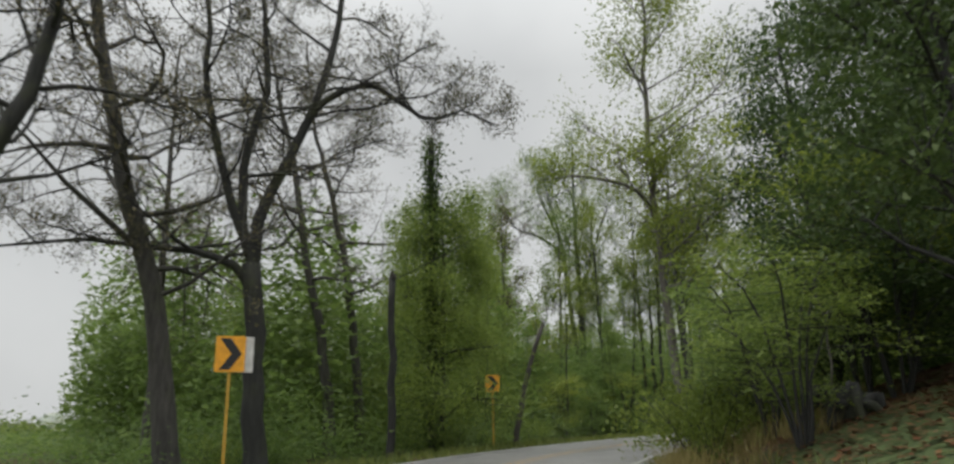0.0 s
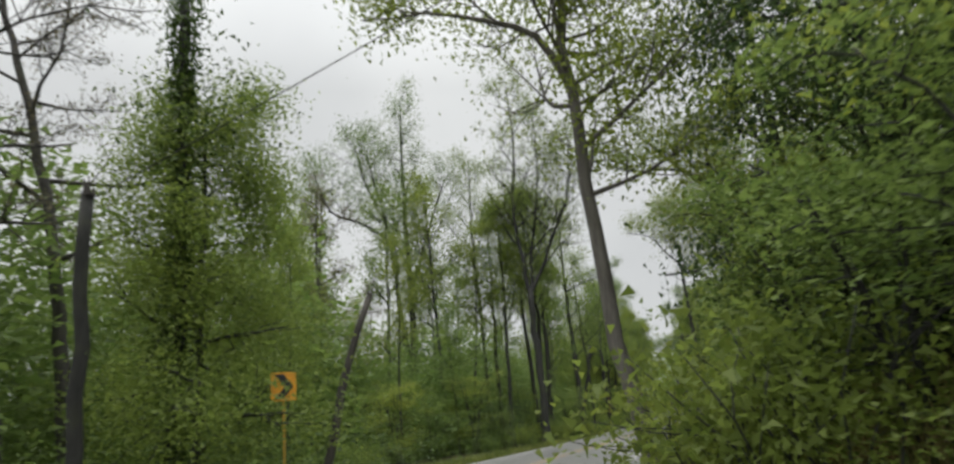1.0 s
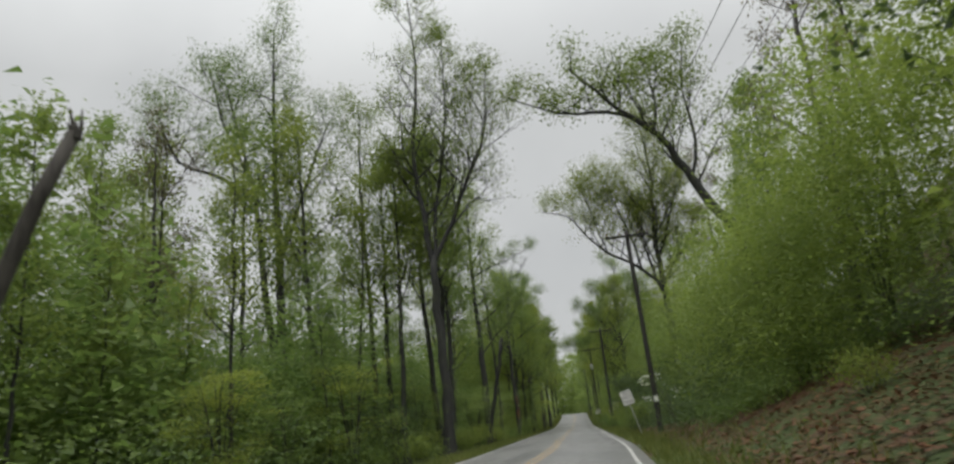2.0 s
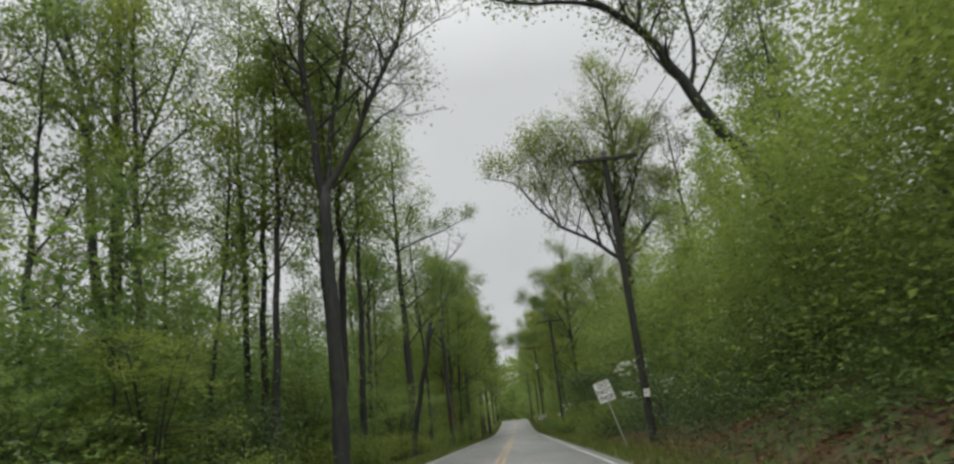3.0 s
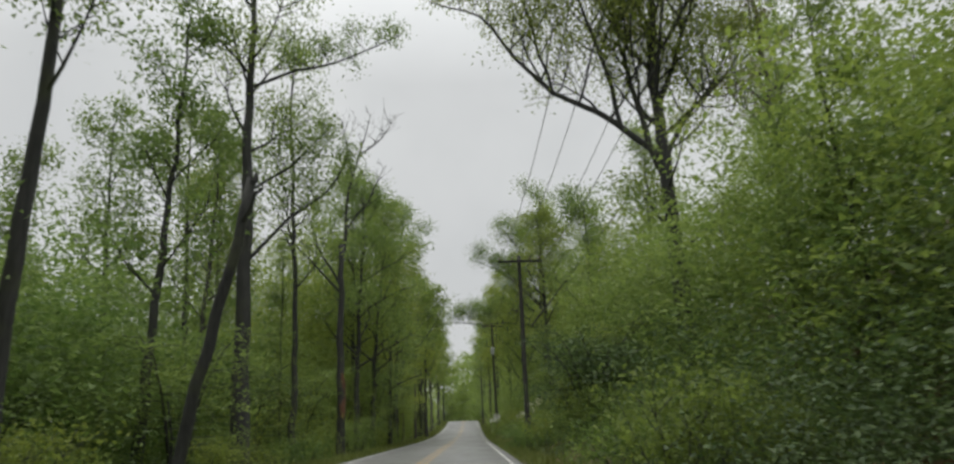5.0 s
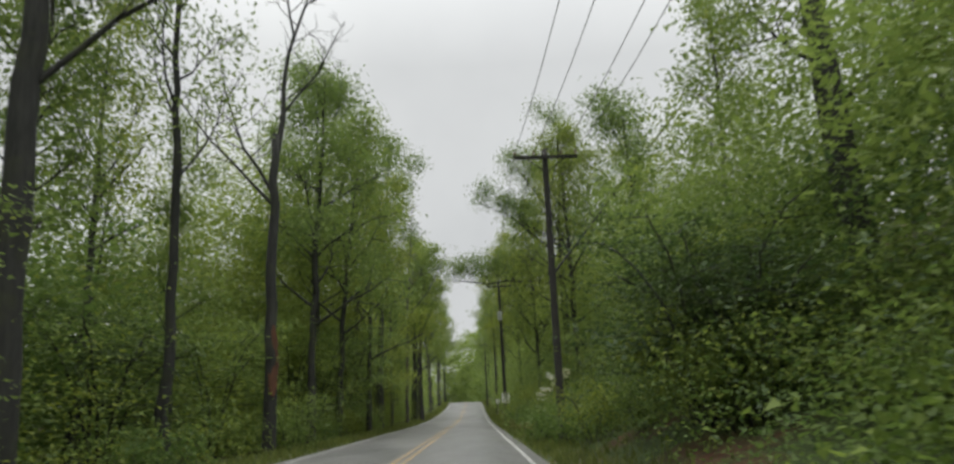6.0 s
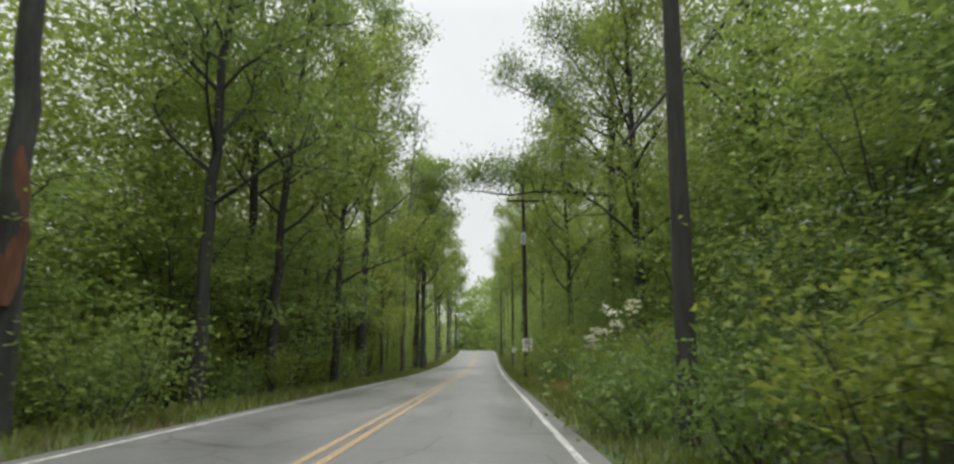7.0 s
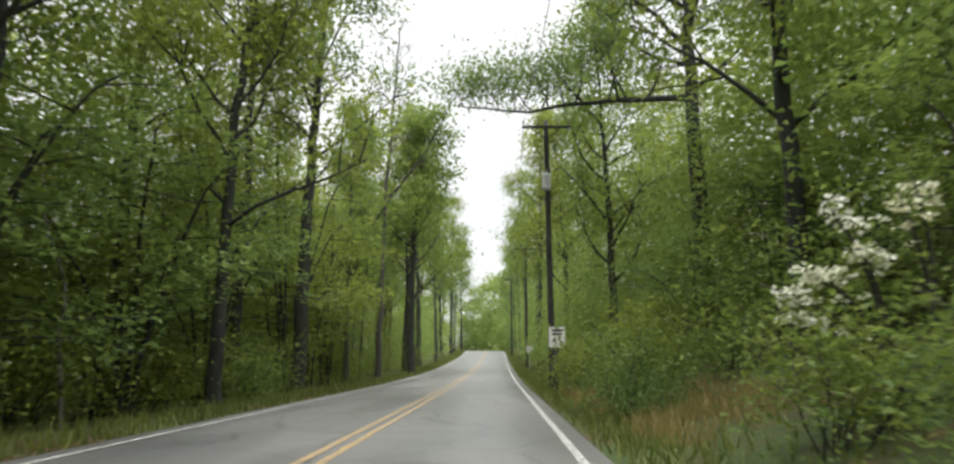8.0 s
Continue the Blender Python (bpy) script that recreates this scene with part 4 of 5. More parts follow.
def scatter(kind, count, x0, x1, y0, y1, gap, ok, low, high, tries=40):
    """Copies of one kind over a stretch of the plan, kept apart by gap metres."""
    made = 0
    mine = list(placed) if gap > 2 else []
    for _ in range(count * tries):
        if made >= count:
            return
        x, y = rng.uniform(x0, x1), rng.uniform(y0, y1)
        d = float(aside(x, y)[0])
        if kind in ("shrub", "tall", "slim", "low") and BLOOM[0] < x < BLOOM[1] + 1 and BLOOM[2] < y < BLOOM[3] + 1:
            continue
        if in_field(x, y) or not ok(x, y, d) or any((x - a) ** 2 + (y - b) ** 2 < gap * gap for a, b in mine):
            continue
        mine.append((x, y))
        if gap > 2:
            placed.append((x, y))
        planted(protos[kind][rng.integers(len(protos[kind]))], x, y, rng.uniform(low, high), rng.uniform(0, 6.28))
        made += 1


# left wood
scatter("tall", 9, -20, -9, -6, 40, 3.4, lambda x, y, d: d < -8.5, 0.8, 1.1)
scatter("tall", 14, -13, -5, 40, 140, 3.6, lambda x, y, d: d < -5.6, 0.8, 1.05)
scatter("slim", 7, -24, -7, -8, 45, 2.4, lambda x, y, d: d < -7.5, 0.7, 1.1)
scatter("slim", 14, -30, -9, -36, -8, 2.6, lambda x, y, d: d < -9, 0.55, 0.75)
scatter("slim", 7, -12, -5.5, 45, 110, 2.4, lambda x, y, d: d < -5.8, 0.7, 1.0)
scatter("slim", 7, -36, -24, -12, 16, 3.0, lambda x, y, d: d < -20, 1.1, 1.4)
scatter("bud", 6, -48, -20, -40, 30, 5.0, lambda x, y, d: d < -18, 0.6, 0.95)
scatter("tall", 5, -48, -24, -10, 60, 5.0, lambda x, y, d: d < -20, 0.7, 0.95)
scatter("shrub", 9, -15, -6.5, -36, 26, 2.0, lambda x, y, d: d < -7.5 and (y > -25 or x < -9), 0.6, 1.0)
scatter("shrub", 10, -9.5, -6, 20, 95, 2.2, lambda x, y, d: d < -6.4, 0.85, 1.3)
scatter("low", 26, -13, -4.8, -52, 30, 1.2, lambda x, y, d: d < -5.2, 0.7, 1.2)
scatter("low", 16, -8, -4.8, 30, 100, 1.2, lambda x, y, d: d < -5.0, 0.8, 1.3)
for x, y, k, kind in ((-27.0, -4.0, 1.12, "tall"), (-33.0, 3.0, 1.2, "bud"), (-29.5, 6.0, 1.2, "tall"), (-24.0, -8.0, 1.2, "slim"), (-36.0, -3.0, 1.2, "tall"), (-25.5, -1.0, 1.25, "bud")):
    planted(protos[kind][0], x, y, k, x * 3)
for x, y, k in ((-7.4, 54.5, 1.35), (-6.9, 60.2, 1.45), (-7.2, 66.0, 1.5), (-6.8, 73.0, 1.5), (-7.0, 81.0, 1.5)):
    planted(protos["shrub"][int(y) % 2], x, y, k, x * 5)
# right bank
for x, y, k in ((5.4, -44.9, 0.5), (8.3, -54.8, 0.72), (7.3, -51.6, 0.75), (6.7, -48.6, 0.75), (6.4, -45.9, 0.8), (6.6, -43.3, 0.9), (9.2, -49.6, 1.1), (8.2, -45.0, 1.1), (9.9, -50.2, 1.0)):
    planted(protos["shrub"][int(abs(y)) % 3], x, y, k, x * 7)
for x, y, k in ((6.5, 26.0, 1.0), (7.3, 27.2, 1.15), (7.0, 24.8, 0.8)):
    planted(protos["shrub"][2], x, y, k, x * 3)
scatter("shrub", 5, 8, 16, -38, -4, 2.2, lambda x, y, d: d > 9.5, 0.9, 1.2)
scatter("shrub", 15, 6, 12, 24, 95, 2.2, lambda x, y, d: d > 7.6, 0.7, 1.0)
scatter("tall", 9, 7, 16, 44, 140, 3.6, lambda x, y, d: d > 6.5, 0.75, 1.05)
scatter("tall", 6, 13, 26, -60, 50, 4.2, lambda x, y, d: d > 12, 0.85, 1.1)
scatter("slim", 6, 8, 20, -10, 45, 2.4, lambda x, y, d: d > 12, 0.6, 0.9)
scatter("bud", 3, 13, 30, -60, 30, 5.0, lambda x, y, d: d > 12, 0.9, 1.2)
scatter("low", 28, 4.5, 9, 8, 75, 1.1, lambda x, y, d: 4.9 < d < 8, 0.7, 1.25)
scatter("low", 11, 3.5, 14, -52, -5, 1.3, lambda x, y, d: 5.2 < d < 12, 0.4, 0.8)
for x, y, k in ((4.6, -46.2, 0.9), (4.9, -47.8, 1.1), (5.6, -49.5, 1.2), (4.9, -44.6, 0.8)):
    planted(protos["low"][2], x, y, k, x * 9)
for k in range(9):
    planted(protos["low"][k % 3], 5.5 + 0.5 * (k % 4), 43.2 + 0.85 * k, 0.62 + 0.06 * (k % 3), k * 1.9)
# where the road runs out of sight
for k, y in enumerate((103, 117, 131, 146, 161, 177, 194)):
    planted(protos["tall"][k % 3], -5.4 - 0.5 * (k % 2), y, 1.08 + 0.05 * (k % 3), k * 1.7)
    planted(protos["tall"][(k + 1) % 3], 5.9 + 0.5 * (k % 2), y + 5, 1.04 + 0.05 * (k % 3), k * 2.3)
scatter("tall", 8, -26, 16, 145, 225, 4.0, lambda x, y, d: abs(d) > 5.4, 0.9, 1.1)
for group in protos.values():
    for proto in group:
        for ob in (*proto.children_recursive, proto):
            bpy.data.objects.remove(ob)


# far woods that close the view, as one mass of leaves and stems
def far_woods():
    r = np.random.default_rng(77)
    p = Plant(78)
    spots = []
    while len(spots) < 170:
        x, y = r.uniform(-115, 85), r.uniform(-75, 320)
        d = float(aside(x, y)[0])
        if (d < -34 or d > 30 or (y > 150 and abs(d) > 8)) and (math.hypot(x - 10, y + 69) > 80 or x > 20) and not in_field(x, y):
            spots.append((x, y))
    leaves = []
    for x, y in spots:
        z, h = float(land(x, y)[0]), r.uniform(13, 21)
        p.tube([(x, y, z - 0.5), (x + r.normal(0, 0.3), y, z + h * 0.5), (x + r.normal(0, 0.6), y, z + h)], [0.22, 0.15, 0.03], 5)
        n = 260
        c = r.normal(0, 1, (n, 3)) * np.array([1.7, 1.7, h * 0.24]) + np.array([x, y, z + h * 0.6])
        low = r.normal(0, 1, (60, 3)) * np.array([2.4, 2.4, 1.2]) + np.array([x, y, z + 1.6])
        leaves += [c, low]
    root = rooted("far_woods", 0, 60, "distant green spring woodland behind the road", "woods", z=0)
    root["kind"] = "stuff"
    root.location = (0, 0, 0)
    p.wood("stem", BARK_GREY, root)
    leaf_cloud("canopy", np.concatenate(leaves), 0.75, r, LEAF, root, 0.4)


far_woods()


# the field beyond the first bend: a hedge and one pale car-sized shape, built as a flowering bush
def field_hedge():
    r = np.random.default_rng(79)
    p = Plant(80)
    leaves = []
    for k in range(34):
        u = k / 33
        x, y = -58 - 16 * u + r.normal(0, 2.0), -29 - 11 * u + r.normal(0, 2.0)
        z, h = float(land(x, y)[0]), (2.2 + 5.0 * u ** 1.5) * r.uniform(0.8, 1.15)
        p.tube([(x, y, z - 0.4), (x, y, z + h * 0.5), (x + 0.2, y, z + h * 0.9)], [0.09, 0.06, 0.02], 5)
        leaves.append(r.normal(0, 1, (110, 3)) * np.array([1.2, 1.2, h * 0.2]) + np.array([x, y, z + h * 0.55]))
    c = np.concatenate(leaves)
    c = c[c[:, 2] > land(c[:, 0], c[:, 1]) + 0.1]
    root = rooted("hedge", 0, 0, "low green hedge across the open field", "hedge", z=0)
    root["kind"] = "stuff"
    p.wood("stem", BARK_GREY, root)
    leaf_cloud("foliage", c, 0.42, r, LEAF, root, 0.5)
    # bush added in place of a pale car-sized shape of unclear kind
    p, root = hero("blossom_bush", -72, -20, 82, "pale rounded car-sized shape beyond the field hedge, built as a flowering bush", "bush")
    for k in range(9):
        a = k * 0.7
        p.tube([(0, 0, -0.2), (0.6 * math.cos(a), 0.6 * math.sin(a), 1.2), (1.3 * math.cos(a), 1.3 * math.sin(a), 2.0)], [0.06, 0.04, 0.01], 5)
    p.wood("stem", BARK_GREY, root)
    c = p.rng.normal(0, 1, (1500, 3))
    c = c / np.linalg.norm(c, axis=1)[:, None] * p.rng.uniform(0.75, 1.05, (1500, 1)) * np.array([1.9, 1.9, 1.5]) + np.array([0, 0, 1.6])
    leaf_cloud("blossom", c, 0.3, p.rng, PETAL, root, 0.4, "creamy white blossoms")


field_hedge()


def undergrowth(seed, n, d0, d1, y0, y1, height, mat, size, label, flat=0.17, wide=0.8, leaves=28, low=1.4, floor=0.25, even=0.45):
    """Layered sprays of small leaves at all heights, too many to count."""
    r = np.random.default_rng(seed)
    i0, i1 = np.searchsorted(CENTRE[:, 1], y0), np.searchsorted(CENTRE[:, 1], y1)
    i = r.integers(i0, i1, n)
    off = r.uniform(d0, d1, n)
    x = CENTRE[i, 0] + RIGHT[i, 0] * off + r.normal(0, 0.8, n) * TANGENT[i, 0]
    y = CENTRE[i, 1] + RIGHT[i, 1] * off + r.normal(0, 0.8, n) * TANGENT[i, 1]
    tall = height * (1 - even + even * np.sin(x * 0.55 + seed) * np.sin(y * 0.4 + 1.7 * seed))
    z = land(x, y) + floor + np.maximum(tall, 0.8) * r.uniform(0, 1, n) ** low
    tilt = r.normal(0, 0.22, (n, 2))
    o = r.normal(0, 1, (n, leaves, 3)) * np.array([wide, wide, flat])
    o[:, :, 2] += o[:, :, 0] * tilt[:, None, 0] + o[:, :, 1] * tilt[:, None, 1] - 0.12 * (o[:, :, 0] ** 2 + o[:, :, 1] ** 2)
    c = (np.stack([x, y, z], 1)[:, None] + o).reshape(-1, 3)
    c = c[~((c[:, 0] > BLOOM[0]) & (c[:, 0] < BLOOM[1]) & (c[:, 1] > BLOOM[2]) & (c[:, 1] < BLOOM[3]) & (c[:, 2] > 1.5))]
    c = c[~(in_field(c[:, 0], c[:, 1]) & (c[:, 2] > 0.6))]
    ground = land(c[:, 0], c[:, 1])
    c = c[(c[:, 2] > ground + 0.08) & (np.abs(aside(c[:, 0], c[:, 1])) > 4.6)]
    return tagged(leaf_cloud("undergrowth", c, size, r, mat, None, 0.8), label, "undergrowth", kind="stuff")


GREEN = "deep layers of green woodland foliage"
# left wood: floor, understorey and edge
# understorey leaves darkened in colour for shade under the canopy
undergrowth(201, 1250, -28, -7.5, -42, 30, 8.0, LEAF_DEEP, 0.115, "layered green sprays of woodland undergrowth", leaves=46)
# shade on the wood floor is put into the dark leaf colour
undergrowth(202, 1000, -24, -6.5, -42, 30, 3.4, LEAF_DARK, 0.11, "dense woodland undergrowth, leaves coloured dark for shade", leaves=46)
undergrowth(203, 1150, -10.5, -5.6, 26, 140, 11, LEAF, 0.105, "tall layered green sprays at the wood's edge", low=1.0, leaves=56)
undergrowth(204, 600, -10, -5.6, 22, 120, 7.0, LEAF_GOLD, 0.105, "yellow-green sprays at the wood's edge", leaves=50)
undergrowth(209, 300, -24, -9, -57, -42, 3.0, LEAF_DEEP, 0.11, "loose green undergrowth below the bend", leaves=40)
# right bank: foot, face and brow
# deeper leaf colour stands for hillside and canopy shade on the bank
undergrowth(205, 1150, 6.2, 14, 12, 80, 5.5, LEAF_DEEP, 0.088, "layered green sprays covering the bank", low=1.0, leaves=60)
# dark leaves here carry the bank's shade in their colour
undergrowth(219, 600, 6.0, 12, 6, 46, 5.0, LEAF_DARK, 0.095, "sprays with the bank's shade put into dark green leaves", low=1.0, leaves=54)
undergrowth(206, 450, 5.6, 11, 12, 80, 3.2, LEAF_GOLD, 0.085, "yellow-green sprays covering the bank", low=1.0, leaves=60)
undergrowth(214, 450, 6.4, 15, 80, 130, 7.5, LEAF, 0.16, "layered green sprays covering the bank", low=1.0, leaves=50)
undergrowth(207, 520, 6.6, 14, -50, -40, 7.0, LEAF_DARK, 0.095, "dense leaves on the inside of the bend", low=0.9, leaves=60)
undergrowth(208, 800, 8.5, 22, -42, 16, 6.0, LEAF, 0.115, "green sprays above the leaf-strewn bank", low=0.8, floor=0.5, leaves=46)
# brush coloured dark to stand for shade low on the bank
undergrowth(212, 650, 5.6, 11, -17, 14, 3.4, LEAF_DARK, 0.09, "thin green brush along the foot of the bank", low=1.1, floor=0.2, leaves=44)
undergrowth(210, 500, 5.8, 15, 120, 250, 12, LEAF, 0.36, "distant roadside foliage", low=0.9, wide=1.2, flat=0.4, leaves=36)
undergrowth(211, 500, -15, -5.8, 120, 250, 12, LEAF, 0.36, "distant roadside foliage", low=0.9, wide=1.2, flat=0.4, leaves=36)
undergrowth(213, 700, 5.5, 26, 200, 330, 20, LEAF, 0.9, "distant trees where the road turns away", low=0.9, wide=1.6, flat=0.7, leaves=36)
# the next two layers have ground-level shade put into the leaf colour
undergrowth(215, 470, 5.0, 8.2, 14, 52, 1.5, LEAF_DEEP, 0.075, "low leafy growth at the foot of the bank", low=1.0, leaves=44, floor=0.1)
undergrowth(216, 320, 6.2, 12, -25, -12, 1.7, LEAF_DEEP, 0.085, "thin green growth over the leaf-strewn bank", low=1.0, leaves=40, floor=0.1)
undergrowth(217, 200, 4.6, 7.2, -54, -43, 1.7, LEAF_GOLD, 0.07, "yellow-green growth at the road's inner edge", low=1.0, leaves=44, floor=0.1)
undergrowth(218, 620, 4.8, 9, 80, 150, 12, LEAF, 0.2, "leafy wood edge far along the road", low=0.9, leaves=46, floor=0.6, wide=0.9, flat=0.3)
# depth of the wood behind
# second entry: canopy shade painted as deeper leaf colour
for k, (n, d0, d1, y0, y1, h, mat, size, floor, even) in enumerate((
        (2500, -56, -14, -44, -16, 16, LEAF, 0.42, 0, 0.35), (2000, -34, -10, -16, 42, 9.5, LEAF_DEEP, 0.27, 0, 0.25), (2200, -22, -8, 42, 115, 15, LEAF, 0.22, 1, 0.25),
        (2300, 8.5, 19, 16, 70, 10.5, LEAF, 0.19, 1, 0.25), (1900, 9.5, 22, -40, 18, 12, LEAF, 0.19, 2, 0.25), (1100, 8.5, 19, 62, 120, 12, LEAF, 0.21, 1, 0.3),
        (560, 9.5, 20, -51, -40, 11, LEAF_DARK, 0.17, 1, 0.3), (350, -20, -9, -50, -36, 4.0, LEAF_DEEP, 0.15, 0, 0.4), (800, -36, -16, 8, 50, 12.5, LEAF_DEEP, 0.34, 0, 0.2), (900, -46, -20, -20, 62, 13, LEAF, 0.46, 0, 0.25), (1500, -42, -16, 40, 130, 17, LEAF, 0.5, 0, 0.25), (640, -26, 26, 228, 345, 29, LEAF, 1.0, 0, 0.2),
        (1400, -23, -9, -14, 32, 10, LEAF, 0.2, 0, 0.15), (1500, -19, -7.6, 50, 118, 18, LEAF_GOLD, 0.23, 1, 0.2), (900, -16, -7.2, 44, 76, 16, LEAF_GOLD, 0.19, 1, 0.15), (900, 9, 20, 48, 100, 16, LEAF_GOLD, 0.25, 1, 0.25), (900, 11, 25, 6, 52, 7.5, LEAF, 0.26, 1, 0.3), (1000, 7.2, 12.5, -25, -4, 8.0, LEAF, 0.13, 0.9, 0.2))):
    clump = size > 0.29
    undergrowth(220 + k, n // 2 if clump else n, d0, d1, y0, y1, h, mat, size, GREEN, wide=1.5 if clump else 0.85, flat=0.8 if clump else 0.3, leaves=84 if clump else 42, low=0.85, floor=floor, even=even)


# verge grass and dead leaves
def verge():
    r = np.random.default_rng(81)
    n = 64000
    i = r.integers(60, len(CENTRE) - 90, n)
    side = np.where(r.uniform(size=n) < 0.5, -1, 1)
    off = side * (3.55 + np.abs(r.normal(0, 0.9, n)) + r.uniform(0, 0.4, n))
    x = CENTRE[i, 0] + RIGHT[i, 0] * off + r.normal(0, 0.5, n) * TANGENT[i, 0]
    y = CENTRE[i, 1] + RIGHT[i, 1] * off + r.normal(0, 0.5, n) * TANGENT[i, 1]
    z = land(x, y)
    h = r.uniform(0.08, 0.34, n)
    a = r.uniform(0, 6.28, n)
    w = 0.022
    lean = r.normal(0, 0.4, (n, 2)) * h[:, None]
    v = np.stack([np.stack([x - np.cos(a) * w, y - np.sin(a) * w, z - 0.03], 1), np.stack([x + np.cos(a) * w, y + np.sin(a) * w, z - 0.03], 1),
                  np.stack([x + lean[:, 0], y + lean[:, 1], z + h], 1)], 1).reshape(-1, 3)
    ob = mesh_object("grass", v, [(3 * k, 3 * k + 1, 3 * k + 2) for k in range(n)], GRASS)
    tagged(ob, "uneven green grass along the road verges", "grass", kind="stuff")
    n = 90000
    x, y = r.uniform(2.5, 22, n), r.uniform(-66, 12, n)
    d = aside(x, y)
    k = (d > 4.7) & (d < 13)
    x, y = x[k], y[k]
    c = np.stack([x, y, land(x, y) + 0.04], 1)
    tagged(leaf_cloud("leaf_litter", c, 0.13, r, LITTER, None, 1.2), "red-brown dead leaves lying on the bank", "dead leaves", kind="stuff")


verge()


def dry_grass(seed, n, x0, x1, y0, y1, tall, label, tufts=70):
    r = np.random.default_rng(seed)
    k = r.integers(0, tufts, n)
    tuft = np.stack([r.uniform(x0, x1, tufts), r.uniform(y0, y1, tufts)], 1)
    d = aside(tuft[:, 0], tuft[:, 1])
    tuft[:, 0] += np.clip(4.4 - d, 0, 3)
    x, y = tuft[k, 0] + r.normal(0, 0.16, n), tuft[k, 1] + r.normal(0, 0.16, n)
    z, h, a = land(x, y), tall * r.uniform(0.35, 1.0, n), r.uniform(0, 6.28, n)
    lean = r.normal(0, 0.35, (n, 2)) * h[:, None]
    w = 0.012
    v = np.stack([np.stack([x - np.cos(a) * w, y - np.sin(a) * w, z - 0.05], 1), np.stack([x + np.cos(a) * w, y + np.sin(a) * w, z - 0.05], 1),
                  np.stack([x + lean[:, 0], y + lean[:, 1], z + h], 1)], 1).reshape(-1, 3)
    tagged(mesh_object("dry_grass", v, [(3 * i, 3 * i + 1, 3 * i + 2) for i in range(n)], STRAW), label, "grass", kind="stuff")


dry_grass(91, 2600, 4.1, 8.9, -55.5, -43.6, 0.75, "tufts of dry straw-coloured grass on the bank")
dry_grass(92, 5000, 4.3, 6.3, 52.5, 69.0, 0.55, "dry straw-coloured grass on the verge by the speed sign", 90)


# ---------------------------------------------------------------- signs and poles
def bevel_plate(w, h, t, corner=0.035):
    """A plate with rounded corners in the xz plane, facing -y."""
    out = []
    for cx, cz, a0 in ((w / 2 - corner, h / 2 - corner, 0), (-w / 2 + corner, h / 2 - corner, 90), (-w / 2 + corner, -h / 2 + corner, 180), (w / 2 - corner, -h / 2 + corner, 270)):
        out += [(cx + corner * math.cos(radians(a0 + s)), cz + corner * math.sin(radians(a0 + s))) for s in (0, 30, 60, 90)]
    n = len(out)
    verts = [(x, -t / 2, z) for x, z in out] + [(x, t / 2, z) for x, z in out]
    faces = [tuple(reversed(range(n))), tuple(range(n, 2 * n))] + [(i, (i + 1) % n, n + (i + 1) % n, n + i) for i in range(n)]
    return verts, faces


def frame_ring(w, h, band, y):
    a, b = (w / 2, h / 2), (w / 2 - band, h / 2 - band)
    v = [(sx * s[0], y, sz * s[1]) for s in (a, b) for sx, sz in ((-1, -1), (1, -1), (1, 1), (-1, 1))]
    return v, [(i, (i + 1) % 4, 4 + (i + 1) % 4, 4 + i) for i in range(4)]


def lettering(text, size, x, z, y, parent, mat):
    cu = bpy.data.curves.new("lettering", "FONT")
    cu.body, cu.size, cu.align_x, cu.align_y, cu.extrude, cu.offset = text, size, "CENTER", "CENTER", 0.001, 0.004
    tmp = bpy.data.objects.new("lettering", cu)
    scene.collection.objects.link(tmp)
    me = bpy.data.meshes.new_from_object(tmp.evaluated_get(bpy.context.evaluated_depsgraph_get()))
    bpy.data.objects.remove(tmp)
    me.materials.clear()
    me.materials.append(mat)
    ob = new("lettering", me)
    ob.parent = parent
    ob.matrix_local = pose(x, y, z, 90)
    return ob


def sign_post(root, length, mat, w=0.06):
    """A U-shaped channel post, foot at the thing's origin."""
    t = 0.008
    prof = [(-w / 2, 0.03), (-w / 2, 0.03 - t), (-w / 4, 0.03 - t), (-w / 4, 0), (w / 4, 0), (w / 4, 0.03 - t), (w / 2, 0.03 - t), (w / 2, 0.03), (w / 4 - t, 0.03), (w / 4 - t, t), (-w / 4 + t, t), (-w / 4 + t, 0.03)]
    n = len(prof)
    verts = [(x, y, z) for z in (-0.3, length) for x, y in prof]
    faces = [(i, (i + 1) % n, n + (i + 1) % n, n + i) for i in range(n)]
    return mesh_object("post", verts, faces, mat, root)


def plate_part(root, name, w, h, x, y, z, mat, label="", rz=0):
    v, f = bevel_plate(w, h, 0.004)
    ob = mesh_object(name, v, f, mat, root, label)
    ob.matrix_local = pose(x, y, z, 0, 0, rz)
    return ob


def bar(parent, name, x0, x1, z0, z1, y, mat):
    return mesh_object(name, [(x0, y, z0), (x1, y, z0), (x1, y, z1), (x0, y, z1)], [(0, 1, 2, 3)], mat, parent)


def bolts(parent, y, zs, mat):
    for z in zs:
        v = [(0.012 * math.cos(a), yy, z + 0.012 * math.sin(a)) for yy in (y, y - 0.008) for a in np.arange(8) * math.pi / 4]
        mesh_object("bolt", v, [tuple(range(8, 16))] + [(i, (i + 1) % 8, 8 + (i + 1) % 8, 8 + i) for i in range(8)], mat, parent)


